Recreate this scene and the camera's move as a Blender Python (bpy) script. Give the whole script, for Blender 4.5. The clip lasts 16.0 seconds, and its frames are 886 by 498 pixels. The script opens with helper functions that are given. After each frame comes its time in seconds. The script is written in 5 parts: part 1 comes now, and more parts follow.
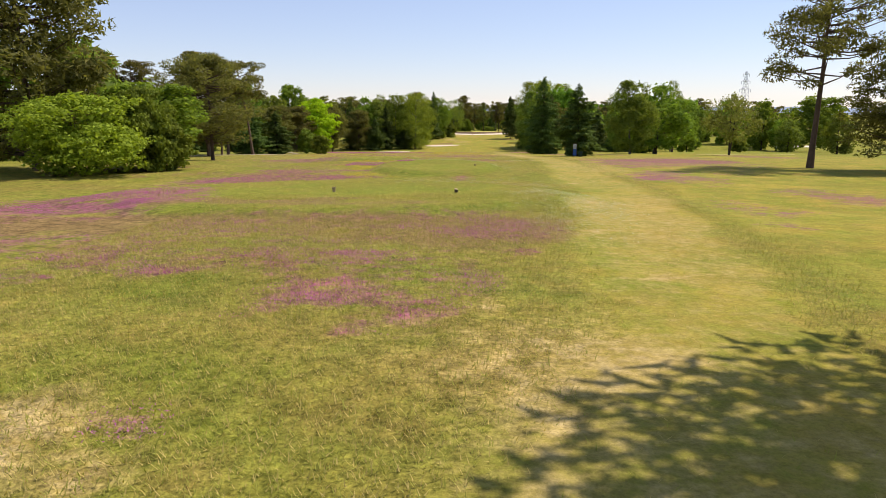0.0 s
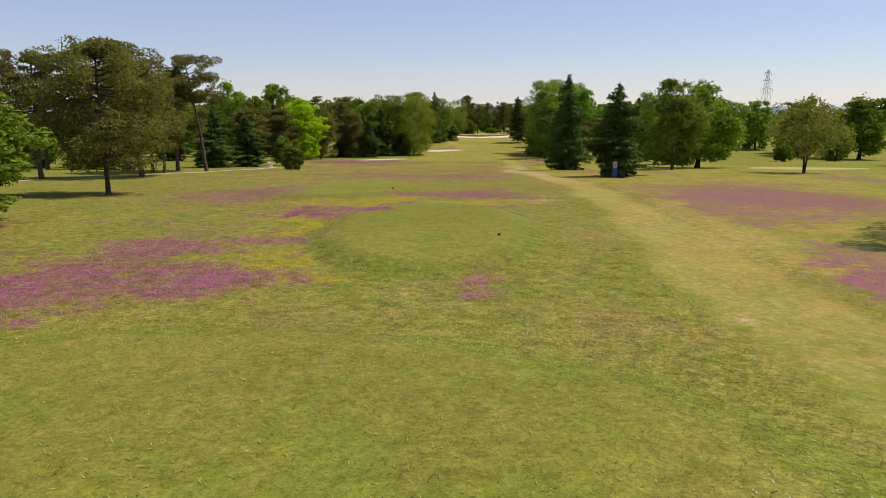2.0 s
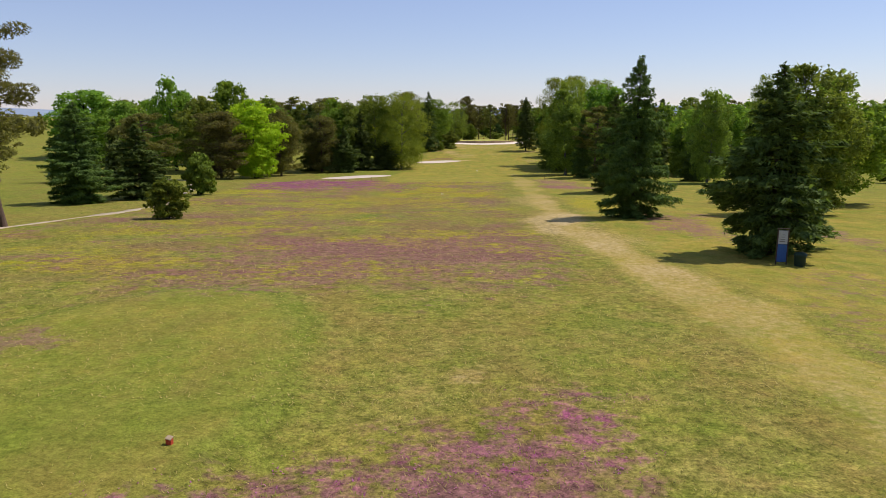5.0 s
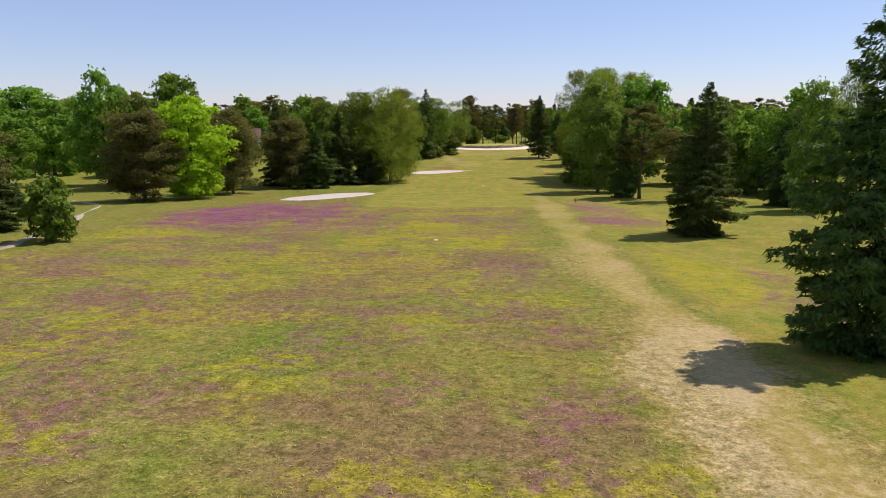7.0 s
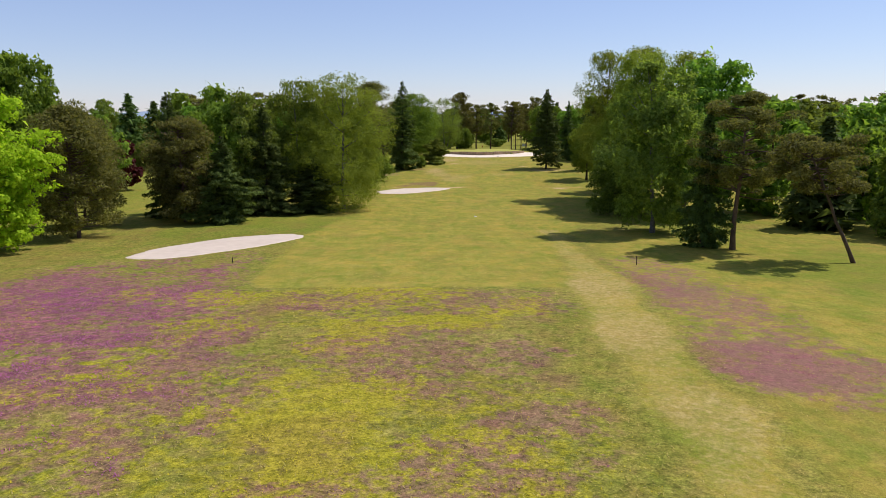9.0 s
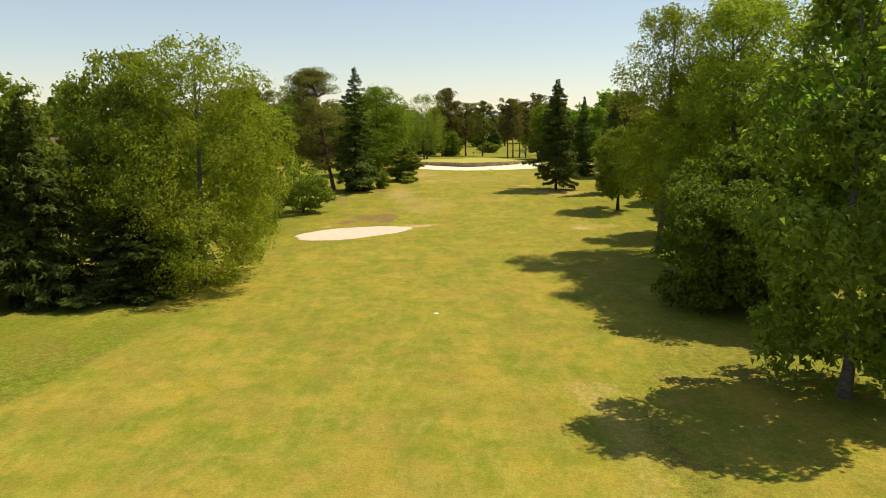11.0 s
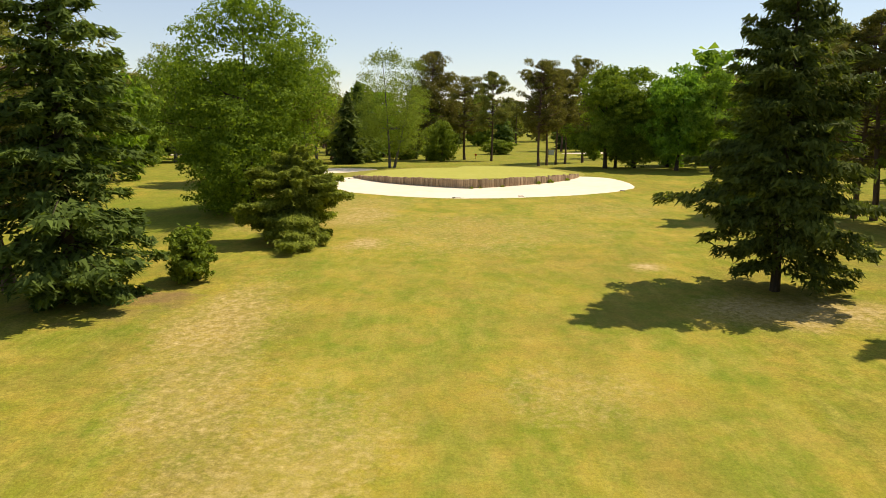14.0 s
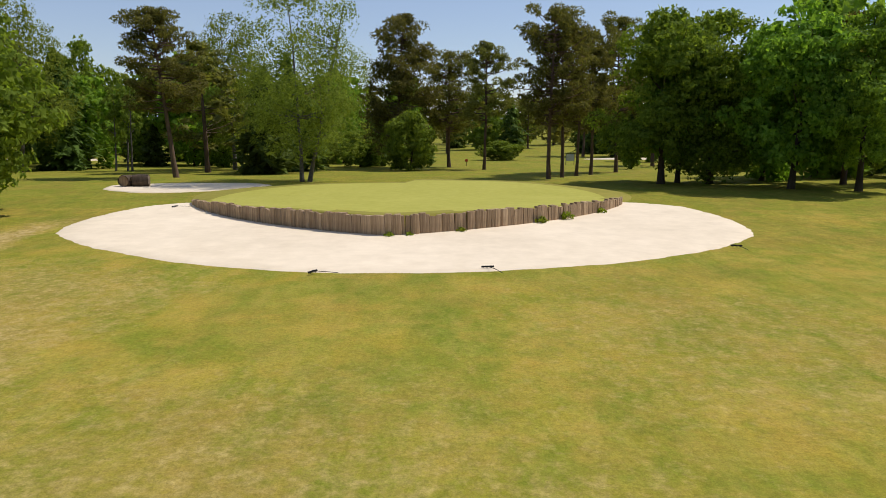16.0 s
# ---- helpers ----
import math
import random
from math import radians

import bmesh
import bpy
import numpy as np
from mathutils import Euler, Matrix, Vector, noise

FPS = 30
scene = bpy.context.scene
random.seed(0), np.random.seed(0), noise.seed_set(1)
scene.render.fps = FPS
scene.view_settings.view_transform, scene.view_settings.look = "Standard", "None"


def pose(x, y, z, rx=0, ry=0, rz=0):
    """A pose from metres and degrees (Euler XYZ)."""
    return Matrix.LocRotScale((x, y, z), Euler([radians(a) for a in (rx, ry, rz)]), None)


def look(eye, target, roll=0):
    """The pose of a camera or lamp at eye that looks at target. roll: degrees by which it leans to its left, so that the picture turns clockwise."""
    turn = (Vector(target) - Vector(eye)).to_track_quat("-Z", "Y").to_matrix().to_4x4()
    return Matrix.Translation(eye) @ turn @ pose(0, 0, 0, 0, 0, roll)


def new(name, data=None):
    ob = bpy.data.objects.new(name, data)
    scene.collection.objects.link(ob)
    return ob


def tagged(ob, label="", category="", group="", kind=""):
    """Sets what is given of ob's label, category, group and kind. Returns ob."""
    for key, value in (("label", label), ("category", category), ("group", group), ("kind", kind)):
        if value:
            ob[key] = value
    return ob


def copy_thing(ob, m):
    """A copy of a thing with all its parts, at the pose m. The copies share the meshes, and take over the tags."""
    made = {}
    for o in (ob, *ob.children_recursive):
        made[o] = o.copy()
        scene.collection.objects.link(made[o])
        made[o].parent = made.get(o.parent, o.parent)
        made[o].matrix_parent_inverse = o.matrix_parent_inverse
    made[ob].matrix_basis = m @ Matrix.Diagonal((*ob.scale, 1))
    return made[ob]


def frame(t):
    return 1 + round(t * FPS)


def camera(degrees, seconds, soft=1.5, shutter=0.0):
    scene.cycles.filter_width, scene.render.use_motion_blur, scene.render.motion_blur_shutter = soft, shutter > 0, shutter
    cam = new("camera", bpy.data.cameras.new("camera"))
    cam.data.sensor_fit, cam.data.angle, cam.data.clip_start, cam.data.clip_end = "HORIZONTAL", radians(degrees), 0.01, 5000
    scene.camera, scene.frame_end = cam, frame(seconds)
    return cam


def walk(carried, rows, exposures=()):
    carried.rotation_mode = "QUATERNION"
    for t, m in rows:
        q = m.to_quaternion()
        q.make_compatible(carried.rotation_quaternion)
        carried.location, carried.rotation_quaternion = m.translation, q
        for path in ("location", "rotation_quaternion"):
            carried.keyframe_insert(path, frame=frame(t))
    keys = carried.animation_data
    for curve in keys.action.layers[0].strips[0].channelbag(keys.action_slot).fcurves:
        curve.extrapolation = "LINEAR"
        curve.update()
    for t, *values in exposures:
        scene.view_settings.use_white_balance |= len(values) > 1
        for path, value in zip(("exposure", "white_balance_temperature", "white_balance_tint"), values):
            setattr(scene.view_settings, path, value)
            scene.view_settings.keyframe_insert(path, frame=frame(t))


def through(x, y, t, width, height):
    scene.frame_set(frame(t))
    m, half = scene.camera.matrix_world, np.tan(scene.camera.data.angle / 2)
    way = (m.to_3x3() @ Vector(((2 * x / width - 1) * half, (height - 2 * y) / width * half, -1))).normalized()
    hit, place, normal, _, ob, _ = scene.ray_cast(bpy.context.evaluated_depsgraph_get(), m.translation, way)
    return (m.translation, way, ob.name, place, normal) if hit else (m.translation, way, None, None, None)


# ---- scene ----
cam = camera(64.9, 16.0, soft=0.9)
PATH = [
    (0, (-0.319, 1.413, 5.243), (-0.323, 3.375, 4.855), -0.0),
    (0.5, (-0.374, 6.701, 5.431), (-0.378, 8.663, 5.042), 0.0),
    (1, (-0.367, 12.788, 5.668), (-0.373, 14.749, 5.278), 0.0),
    (1.5, (-0.339, 19.284, 5.905), (-0.347, 21.246, 5.514), 0.0),
    (2, (-0.15, 25.951, 6.178), (-0.16, 27.912, 5.788), 0.0),
    (2.5, (0.222, 32.706, 6.51), (0.208, 34.668, 6.12), 0.0),
    (3, (0.53, 39.669, 6.777), (0.515, 41.63, 6.387), -0.0),
    (3.5, (0.778, 46.664, 6.868), (0.764, 48.625, 6.478), -0.1),
    (4, (0.916, 53.948, 6.746), (0.906, 55.91, 6.358), -0.0),
    (6.5, (1.509, 94.944, 6.492), (1.499, 96.907, 6.109), -0.0),
    (7, (1.663, 104.87, 6.338), (1.648, 106.833, 5.957), 0.0),
    (7.5, (2.109, 115.825, 6.241), (2.09, 117.788, 5.86), 0.0),
    (8, (2.627, 126.563, 6.066), (2.612, 128.527, 5.687), 0.0),
    (8.5, (3.577, 138.365, 5.947), (3.568, 140.329, 5.569), -0.0),
    (9, (4.253, 150.548, 5.846), (4.254, 152.512, 5.468), -0.1),
    (11.5, (9.9, 212.442, 5.652), (9.912, 214.407, 5.277), -0.0),
    (12, (10.406, 227.028, 5.174), (10.419, 228.993, 4.801), 0.0),
    (12.5, (10.96, 241.519, 4.566), (10.972, 243.484, 4.191), 0.0),
    (13, (11.534, 256.511, 3.608), (11.546, 258.475, 3.232), -0.0),
    (13.5, (11.95, 271.152, 2.646), (11.962, 273.116, 2.269), -0.0),
    (14, (12.145, 285.866, 1.843), (12.162, 287.83, 1.465), -0.0),
    (14.5, (14.016, 298.337, 1.326), (14.013, 300.3, 0.948), 0.0),
    (15, (15.504, 310.313, 0.755), (15.494, 312.277, 0.377), -0.0),
    (15.5, (17.806, 320.571, 0.036), (17.781, 322.537, -0.333), -0.0),
    (16, (19.245, 328.823, -0.56), (19.209, 330.79, -0.922), 0.0),
]
# the clip's camera opens up and warms its picture on the way
LOOKS = [(0.0, 0.10, 6650, 21), (0.5, -0.06, 6650, 22), (1.5, -0.23, 6600, 20), (3.5, -0.28, 6450, 21), (7.0, -0.20, 6050, 23), (9.2, -0.18, 6100, 20), (11.3, 0.12, 8000, 8), (12.3, 0.18, 8000, 8), (13.0, -0.12, 7600, 9), (13.5, -0.17, 7200, 9), (14.0, 0.16, 7600, 12), (14.5, 0.22, 7500, 14), (15.0, 0.10, 7350, 16), (15.5, -0.12, 7200, 18), (16.0, -0.28, 6550, 14)]
walk(cam, [(t, look(eye, target, roll)) for t, eye, target, roll in PATH], LOOKS)

# ---------------------------------------------------------------- light
SUN_DIR = Vector((0.906, 0.423, 1.54)).normalized()      # from the ground towards the sun
sun = new("sun", bpy.data.lights.new("sun", "SUN"))
sun.data.energy, sun.data.angle, sun.data.color = 5.0, radians(0.53), (1.0, 0.95, 0.86)
sun.matrix_basis = Matrix.Translation((0, 0, 80)) @ (-SUN_DIR).to_track_quat("-Z", "Y").to_matrix().to_4x4()
world = bpy.data.worlds.new("sky")
scene.world = world
world.use_nodes = True
wn = world.node_tree
sky = wn.nodes.new("ShaderNodeTexSky")
sky.sky_type, sky.sun_disc = "NISHITA", False
sky.sun_elevation, sky.sun_rotation = math.asin(SUN_DIR.z), math.atan2(SUN_DIR.x, SUN_DIR.y)
sky.air_density, sky.dust_density, sky.ozone_density = 1.0, 0.1, 3.0
haze = wn.nodes.new("ShaderNodeMix")
haze.data_type = "RGBA"
haze.inputs[0].default_value = 0.26
haze.inputs[7].default_value = (4.9, 5.75, 8.2, 1)
wn.links.new(sky.outputs[0], haze.inputs[6])
wn.links.new(haze.outputs[2], wn.nodes["Background"].inputs[0])
wn.nodes["Background"].inputs[1].default_value = 0.122

# ---------------------------------------------------------------- node helpers


def shader(name, roughness=0.9):
    mat = bpy.data.materials.new(name)
    mat.use_nodes = True
    tree = mat.node_tree
    bsdf = tree.nodes["Principled BSDF"]
    bsdf.inputs["Roughness"].default_value = roughness
    bsdf.inputs["Specular IOR Level"].default_value = 0.2
    return mat, tree, bsdf


def link(tree, value, socket):
    if hasattr(value, "is_output"):
        tree.links.new(value, socket)
    elif isinstance(value, tuple) and len(value) == 3:
        socket.default_value = (*value, 1)
    else:
        socket.default_value = value


def math_node(tree, op, a, b=0.0, clamp=False):
    n = tree.nodes.new("ShaderNodeMath")
    n.operation, n.use_clamp = op, clamp
    link(tree, a, n.inputs[0])
    link(tree, b, n.inputs[1])
    return n.outputs[0]


def mix(tree, fac, a, b, kind="MIX"):
    n = tree.nodes.new("ShaderNodeMix")
    n.data_type, n.blend_type = "RGBA", kind
    link(tree, fac, n.inputs[0])
    link(tree, a, n.inputs[6])
    link(tree, b, n.inputs[7])
    return n.outputs[2]


def noise_node(tree, scale, detail=4.0, vector=None, rough=0.55, stretch=None):
    n = tree.nodes.new("ShaderNodeTexNoise")
    n.inputs["Scale"].default_value, n.inputs["Detail"].default_value = scale, detail
    n.inputs["Roughness"].default_value = rough
    if stretch:
        m = tree.nodes.new("ShaderNodeMapping")
        m.inputs["Scale"].default_value = stretch
        tree.links.new(vector, m.inputs["Vector"])
        vector = m.outputs[0]
    if vector is not None:
        tree.links.new(vector, n.inputs["Vector"])
    return n.outputs[0]


def position(tree):
    return tree.nodes.new("ShaderNodeNewGeometry").outputs["Position"]


def math_offset(tree, vector):
    """The same place, moved aside, for a noise of its own."""
    n = tree.nodes.new("ShaderNodeVectorMath")
    n.operation = "ADD"
    n.inputs[1].default_value = (137.0, 61.0, 19.0)
    tree.links.new(vector, n.inputs[0])
    return n.outputs[0]


def contrast(tree, value, middle, gain):
    return math_node(tree, "ADD", math_node(tree, "MULTIPLY", math_node(tree, "SUBTRACT", value, middle), gain), 0.5, clamp=True)


def bump(tree, bsdf, height, strength, distance):
    n = tree.nodes.new("ShaderNodeBump")
    n.inputs["Strength"].default_value, n.inputs["Distance"].default_value = strength, distance
    tree.links.new(height, n.inputs["Height"])
    tree.links.new(n.outputs[0], bsdf.inputs["Normal"])


# ---------------------------------------------------------------- materials


def leaf_material(name, dark, light, through=0.35, tint=0.15):
    """Foliage: each leaf clump and each tree has its own shade, and some light passes through."""
    mat, tree, bsdf = shader(name, 0.75)
    bsdf.inputs["Specular IOR Level"].default_value = 0.1
    info = tree.nodes.new("ShaderNodeObjectInfo").outputs["Random"]
    isle = tree.nodes.new("ShaderNodeNewGeometry").outputs["Random Per Island"]
    big = noise_node(tree, 0.5, 2.0, position(tree))
    fac = math_node(tree, "ADD", math_node(tree, "MULTIPLY", isle, 0.55), math_node(tree, "MULTIPLY", big, 0.5), clamp=True)
    col = mix(tree, fac, dark, light)
    shift = tree.nodes.new("ShaderNodeHueSaturation")
    link(tree, math_node(tree, "ADD", 0.5 - tint * 0.1, math_node(tree, "MULTIPLY", info, tint * 0.2)), shift.inputs["Hue"])
    link(tree, math_node(tree, "ADD", 1.0 - tint, math_node(tree, "MULTIPLY", info, 2 * tint)), shift.inputs["Value"])
    tree.links.new(col, shift.inputs["Color"])
    tree.links.new(shift.outputs[0], bsdf.inputs["Base Color"])
    trans = tree.nodes.new("ShaderNodeBsdfTranslucent")
    tree.links.new(mix(tree, 1.0, shift.outputs[0], (1.0, 1.0, 0.45), "MULTIPLY"), trans.inputs[0])
    join = tree.nodes.new("ShaderNodeMixShader")
    join.inputs[0].default_value = through
    tree.links.new(bsdf.outputs[0], join.inputs[1])
    tree.links.new(trans.outputs[0], join.inputs[2])
    tree.links.new(join.outputs[0], tree.nodes["Material Output"].inputs[0])
    return mat


def rough_material(name, a, b, scale, roughness=0.9, relief=0.4, distance=0.02, stretch=None, vary=0.35):
    mat, tree, bsdf = shader(name, roughness)
    co = tree.nodes.new("ShaderNodeTexCoord").outputs["Object"]
    n1 = noise_node(tree, scale, 5.0, co, 0.65, stretch)
    n2 = noise_node(tree, scale * 0.17, 3.0, co)
    info = tree.nodes.new("ShaderNodeObjectInfo").outputs["Random"]
    fac = math_node(tree, "ADD", math_node(tree, "MULTIPLY", n1, 0.7), math_node(tree, "MULTIPLY", n2, 0.4), clamp=True)
    fac = contrast(tree, fac, 0.55, 2.2)
    col = mix(tree, fac, a, b)
    col = mix(tree, math_node(tree, "MULTIPLY", info, vary), col, tuple(0.55 * v for v in a))
    tree.links.new(col, bsdf.inputs["Base Color"])
    bump(tree, bsdf, n1, relief, distance)
    return mat


def ground_material():
    mat, tree, bsdf = shader("meadow_turf", 0.95)
    bsdf.inputs["Specular IOR Level"].default_value = 0.05
    pos = position(tree)

    def attribute(name):
        n = tree.nodes.new("ShaderNodeAttribute")
        n.attribute_name = name
        sep = tree.nodes.new("ShaderNodeSeparateColor")
        tree.links.new(n.outputs["Color"], sep.inputs[0])
        return sep.outputs

    mown, magenta, yellow = attribute("cover_a")
    dry, lush, brown = attribute("cover_b")
    fresh = attribute("cover_c")[0]
    fine = noise_node(tree, 9.0, 4.0, pos, 0.7)
    mid = noise_node(tree, 1.3, 4.0, pos, 0.6)
    wide = noise_node(tree, 0.30, 5.0, pos, 0.6)
    streak = noise_node(tree, 0.55, 4.0, pos, 0.6, (0.45, 1.0, 1.0))

    def layer(value, gain=3.0, by=None, amount=0.9):
        shaken = math_node(tree, "ADD", value, math_node(tree, "MULTIPLY", math_node(tree, "SUBTRACT", by or mid, 0.5), amount))
        return math_node(tree, "MULTIPLY", contrast(tree, shaken, 0.5, gain), math_node(tree, "MULTIPLY", value, 5.0, clamp=True))

    speck = noise_node(tree, 26.0, 3.0, pos, 0.7)
    clump = noise_node(tree, 3.2, 5.0, pos, 0.68)
    meadow = mix(tree, contrast(tree, clump, 0.5, 3.5), MEADOW_DARK, MEADOW_LIGHT)
    meadow = mix(tree, contrast(tree, wide, 0.5, 3.0), meadow, MEADOW_OLIVE)
    meadow = mix(tree, math_node(tree, "MULTIPLY", contrast(tree, mid, 0.56, 5.0), 0.5), meadow, DRY_DARK)
    meadow = mix(tree, math_node(tree, "MULTIPLY", contrast(tree, noise_node(tree, 0.7, 5.0, pos, 0.68), 0.57, 7.0), 0.6), meadow, LUSH)
    turf = mix(tree, contrast(tree, wide, 0.52, 4.0), TURF_GOLD, TURF_GREEN)
    turf = mix(tree, math_node(tree, "MULTIPLY", contrast(tree, streak, 0.56, 4.0), 0.5), turf, TURF_PALE)
    turf = mix(tree, math_node(tree, "MULTIPLY", contrast(tree, noise_node(tree, 0.30, 7.0, pos, 0.68, (1.3, 0.6, 1.0)), 0.54, 6.0), 0.75), turf, LUSH)
    turf = mix(tree, math_node(tree, "MULTIPLY", contrast(tree, noise_node(tree, 0.9, 7.0, pos, 0.74, (1.6, 0.5, 1.0)), 0.56, 5.0), 0.5), turf, TURF_STRAW)
    turf = mix(tree, math_node(tree, "MULTIPLY", contrast(tree, noise_node(tree, 1.0, 7.0, math_offset(tree, pos), 0.68, (1.0, 0.75, 1.0)), 0.55, 7.0), 0.5), turf, LUSH)
    turf = mix(tree, math_node(tree, "MULTIPLY", contrast(tree, noise_node(tree, 0.75, 7.0, pos, 0.7, (0.8, 1.0, 1.0)), 0.55, 6.0), 0.45), turf, TURF_TAN)
    col = mix(tree, layer(mown, 3.0, mid, 0.4), meadow, turf)
    col = mix(tree, math_node(tree, "MULTIPLY", layer(lush, 2.2, clump), 0.7), col, LUSH)
    worn = noise_node(tree, 0.24, 7.0, pos, 0.66, (1.0, 0.7, 1.0))
    green_up = noise_node(tree, 0.33, 7.0, math_offset(tree, pos), 0.66, (1.0, 0.7, 1.0))
    patchwork = math_node(tree, "SUBTRACT", 0.60, math_node(tree, "MULTIPLY", mown, 0.28))
    col = mix(tree, math_node(tree, "MULTIPLY", contrast(tree, worn, 0.55, 6.0), patchwork), col, WORN_TURF)
    col = mix(tree, math_node(tree, "MULTIPLY", contrast(tree, green_up, 0.56, 6.0), patchwork), col, LUSH)
    straw = mix(tree, contrast(tree, clump, 0.5, 3.0), DRY_DARK, DRY_LIGHT)
    col = mix(tree, math_node(tree, "MULTIPLY", layer(dry, 2.0, clump, 1.2), 0.85), col, straw)
    col = mix(tree, math_node(tree, "MULTIPLY", contrast(tree, math_node(tree, "ADD", dry, math_node(tree, "MULTIPLY", math_node(tree, "SUBTRACT", clump, 0.5), 0.9)), 0.82, 4.0), 0.65), col, mix(tree, mid, BARE_SOIL, DRY_LIGHT))
    patchy = math_node(tree, "ADD", math_node(tree, "MULTIPLY", mid, 0.6), math_node(tree, "MULTIPLY", clump, 0.4))
    patchy2 = math_node(tree, "SUBTRACT", 1.0, patchy)
    col = mix(tree, math_node(tree, "MULTIPLY", layer(brown, 2.5, streak, 1.4), 0.75), col, HEATH_BROWN)
    crisp, crisp2 = contrast(tree, patchy, 0.5, 4.5), contrast(tree, patchy2, 0.5, 4.5)
    col = mix(tree, math_node(tree, "MULTIPLY", layer(yellow, 1.7, crisp2, 1.1), 0.62), col, YELLOW_TURF)
    bloom = mix(tree, contrast(tree, noise_node(tree, 1.5, 5.0, pos, 0.66, (0.7, 1.3, 1.0)), 0.58, 5.0), MAUVE_TURF, mix(tree, fresh, FADED_TURF, MAGENTA_TURF))
    col = mix(tree, math_node(tree, "MULTIPLY", layer(magenta, 1.9, crisp, 1.0), math_node(tree, "ADD", 0.50, math_node(tree, "MULTIPLY", fresh, 0.36))), col, bloom)
    grain = math_node(tree, "ADD", math_node(tree, "MULTIPLY", contrast(tree, fine, 0.5, 3.4), 0.55), math_node(tree, "MULTIPLY", contrast(tree, speck, 0.5, 3.6), 0.45))
    tuft = noise_node(tree, 2.4, 6.0, pos, 0.78)
    rough = math_node(tree, "SUBTRACT", 0.85, math_node(tree, "MULTIPLY", mown, 0.66))
    col = mix(tree, rough, col, mix(tree, contrast(tree, tuft, 0.5, 3.2), (0.42, 0.47, 0.36), (1.42, 1.40, 1.36)), "MULTIPLY")
    col = mix(tree, math_node(tree, "SUBTRACT", 0.75, math_node(tree, "MULTIPLY", mown, 0.42)), col, mix(tree, grain, (0.08, 0.09, 0.07), (1.5, 1.48, 1.45)), "MULTIPLY")
    tree.links.new(col, bsdf.inputs["Base Color"])
    bump(tree, bsdf, math_node(tree, "ADD", fine, math_node(tree, "MULTIPLY", mid, 1.5)), 0.55, 0.045)
    return mat


MEADOW_DARK, MEADOW_LIGHT, MEADOW_OLIVE = (0.175, 0.168, 0.032), (0.390, 0.330, 0.085), (0.255, 0.240, 0.038)
TURF_GOLD, TURF_GREEN, TURF_PALE = (0.345, 0.270, 0.040), (0.205, 0.222, 0.024), (0.410, 0.335, 0.068)
LUSH, DRY_DARK, DRY_LIGHT = (0.160, 0.205, 0.022), (0.330, 0.230, 0.065), (0.480, 0.365, 0.140)
HEATH_BROWN, YELLOW_TURF, MAGENTA_TURF = (0.235, 0.138, 0.072), (0.385, 0.335, 0.016), (0.360, 0.075, 0.195)
TURF_STRAW = (0.420, 0.340, 0.082)
TURF_TAN = (0.400, 0.268, 0.058)
BARE_SOIL = (0.590, 0.450, 0.270)
WORN_TURF = (0.245, 0.175, 0.045)
FADED_TURF = (0.265, 0.094, 0.108)
MAUVE_TURF = (0.255, 0.112, 0.118)

ground_mat = ground_material()
pine_mat = leaf_material("pine_needles", (0.052, 0.060, 0.018), (0.300, 0.282, 0.080), 0.54, 0.2)
spruce_mat = leaf_material("spruce_needles", (0.028, 0.052, 0.014), (0.205, 0.285, 0.060), 0.45, 0.2)
birch_mat = leaf_material("birch_leaves", (0.070, 0.110, 0.018), (0.350, 0.430, 0.078), 0.58, 0.15)
maple_mat = leaf_material("maple_leaves", (0.055, 0.118, 0.016), (0.370, 0.520, 0.072), 0.60, 0.2)
bright_mat = leaf_material("bright_maple_leaves", (0.190, 0.310, 0.010), (0.620, 0.790, 0.030), 0.58, 0.1)
shrub_mat = leaf_material("shrub_leaves", (0.045, 0.085, 0.012), (0.310, 0.385, 0.048), 0.46, 0.2)
weeping_mat = leaf_material("weeping_needles", (0.070, 0.105, 0.016), (0.420, 0.460, 0.070), 0.5, 0.1)
orchard_mat = leaf_material("orchard_leaves", (0.090, 0.106, 0.022), (0.370, 0.380, 0.085), 0.45, 0.1)
fresh_birch_mat = leaf_material("fresh_birch_leaves", (0.130, 0.172, 0.020), (0.390, 0.450, 0.062), 0.58, 0.12)
dark_maple_mat = leaf_material("dark_maple_leaves", (0.032, 0.072, 0.013), (0.260, 0.360, 0.055), 0.5, 0.1)
near_maple_mat = leaf_material("deep_maple_leaves", (0.034, 0.078, 0.010), (0.330, 0.450, 0.056), 0.55, 0.1)
golden_mat = leaf_material("golden_leaves", (0.190, 0.245, 0.014), (0.600, 0.660, 0.042), 0.5, 0.05)
russet_mat = leaf_material("russet_needles", (0.080, 0.060, 0.018), (0.190, 0.150, 0.040), 0.2, 0.1)
red_mat = leaf_material("copper_leaves", (0.05, 0.012, 0.015), (0.13, 0.03, 0.03), 0.3, 0.1)
bark_mat = rough_material("dark_bark", (0.035, 0.026, 0.018), (0.13, 0.095, 0.065), 6.0, 0.95, 0.9, 0.05, (1, 1, 0.25))
pine_bark_mat = rough_material("pine_bark", (0.060, 0.042, 0.030), (0.22, 0.145, 0.095), 5.0, 0.95, 0.9, 0.05, (1, 1, 0.3))
birch_bark_mat = rough_material("birch_bark", (0.05, 0.042, 0.034), (0.26, 0.235, 0.20), 4.0, 0.85, 0.4, 0.02, (1, 1, 1.5))
sand_mat = rough_material("bunker_sand", (0.66, 0.56, 0.41), (0.83, 0.72, 0.55), 0.9, 0.95, 0.25, 0.03)
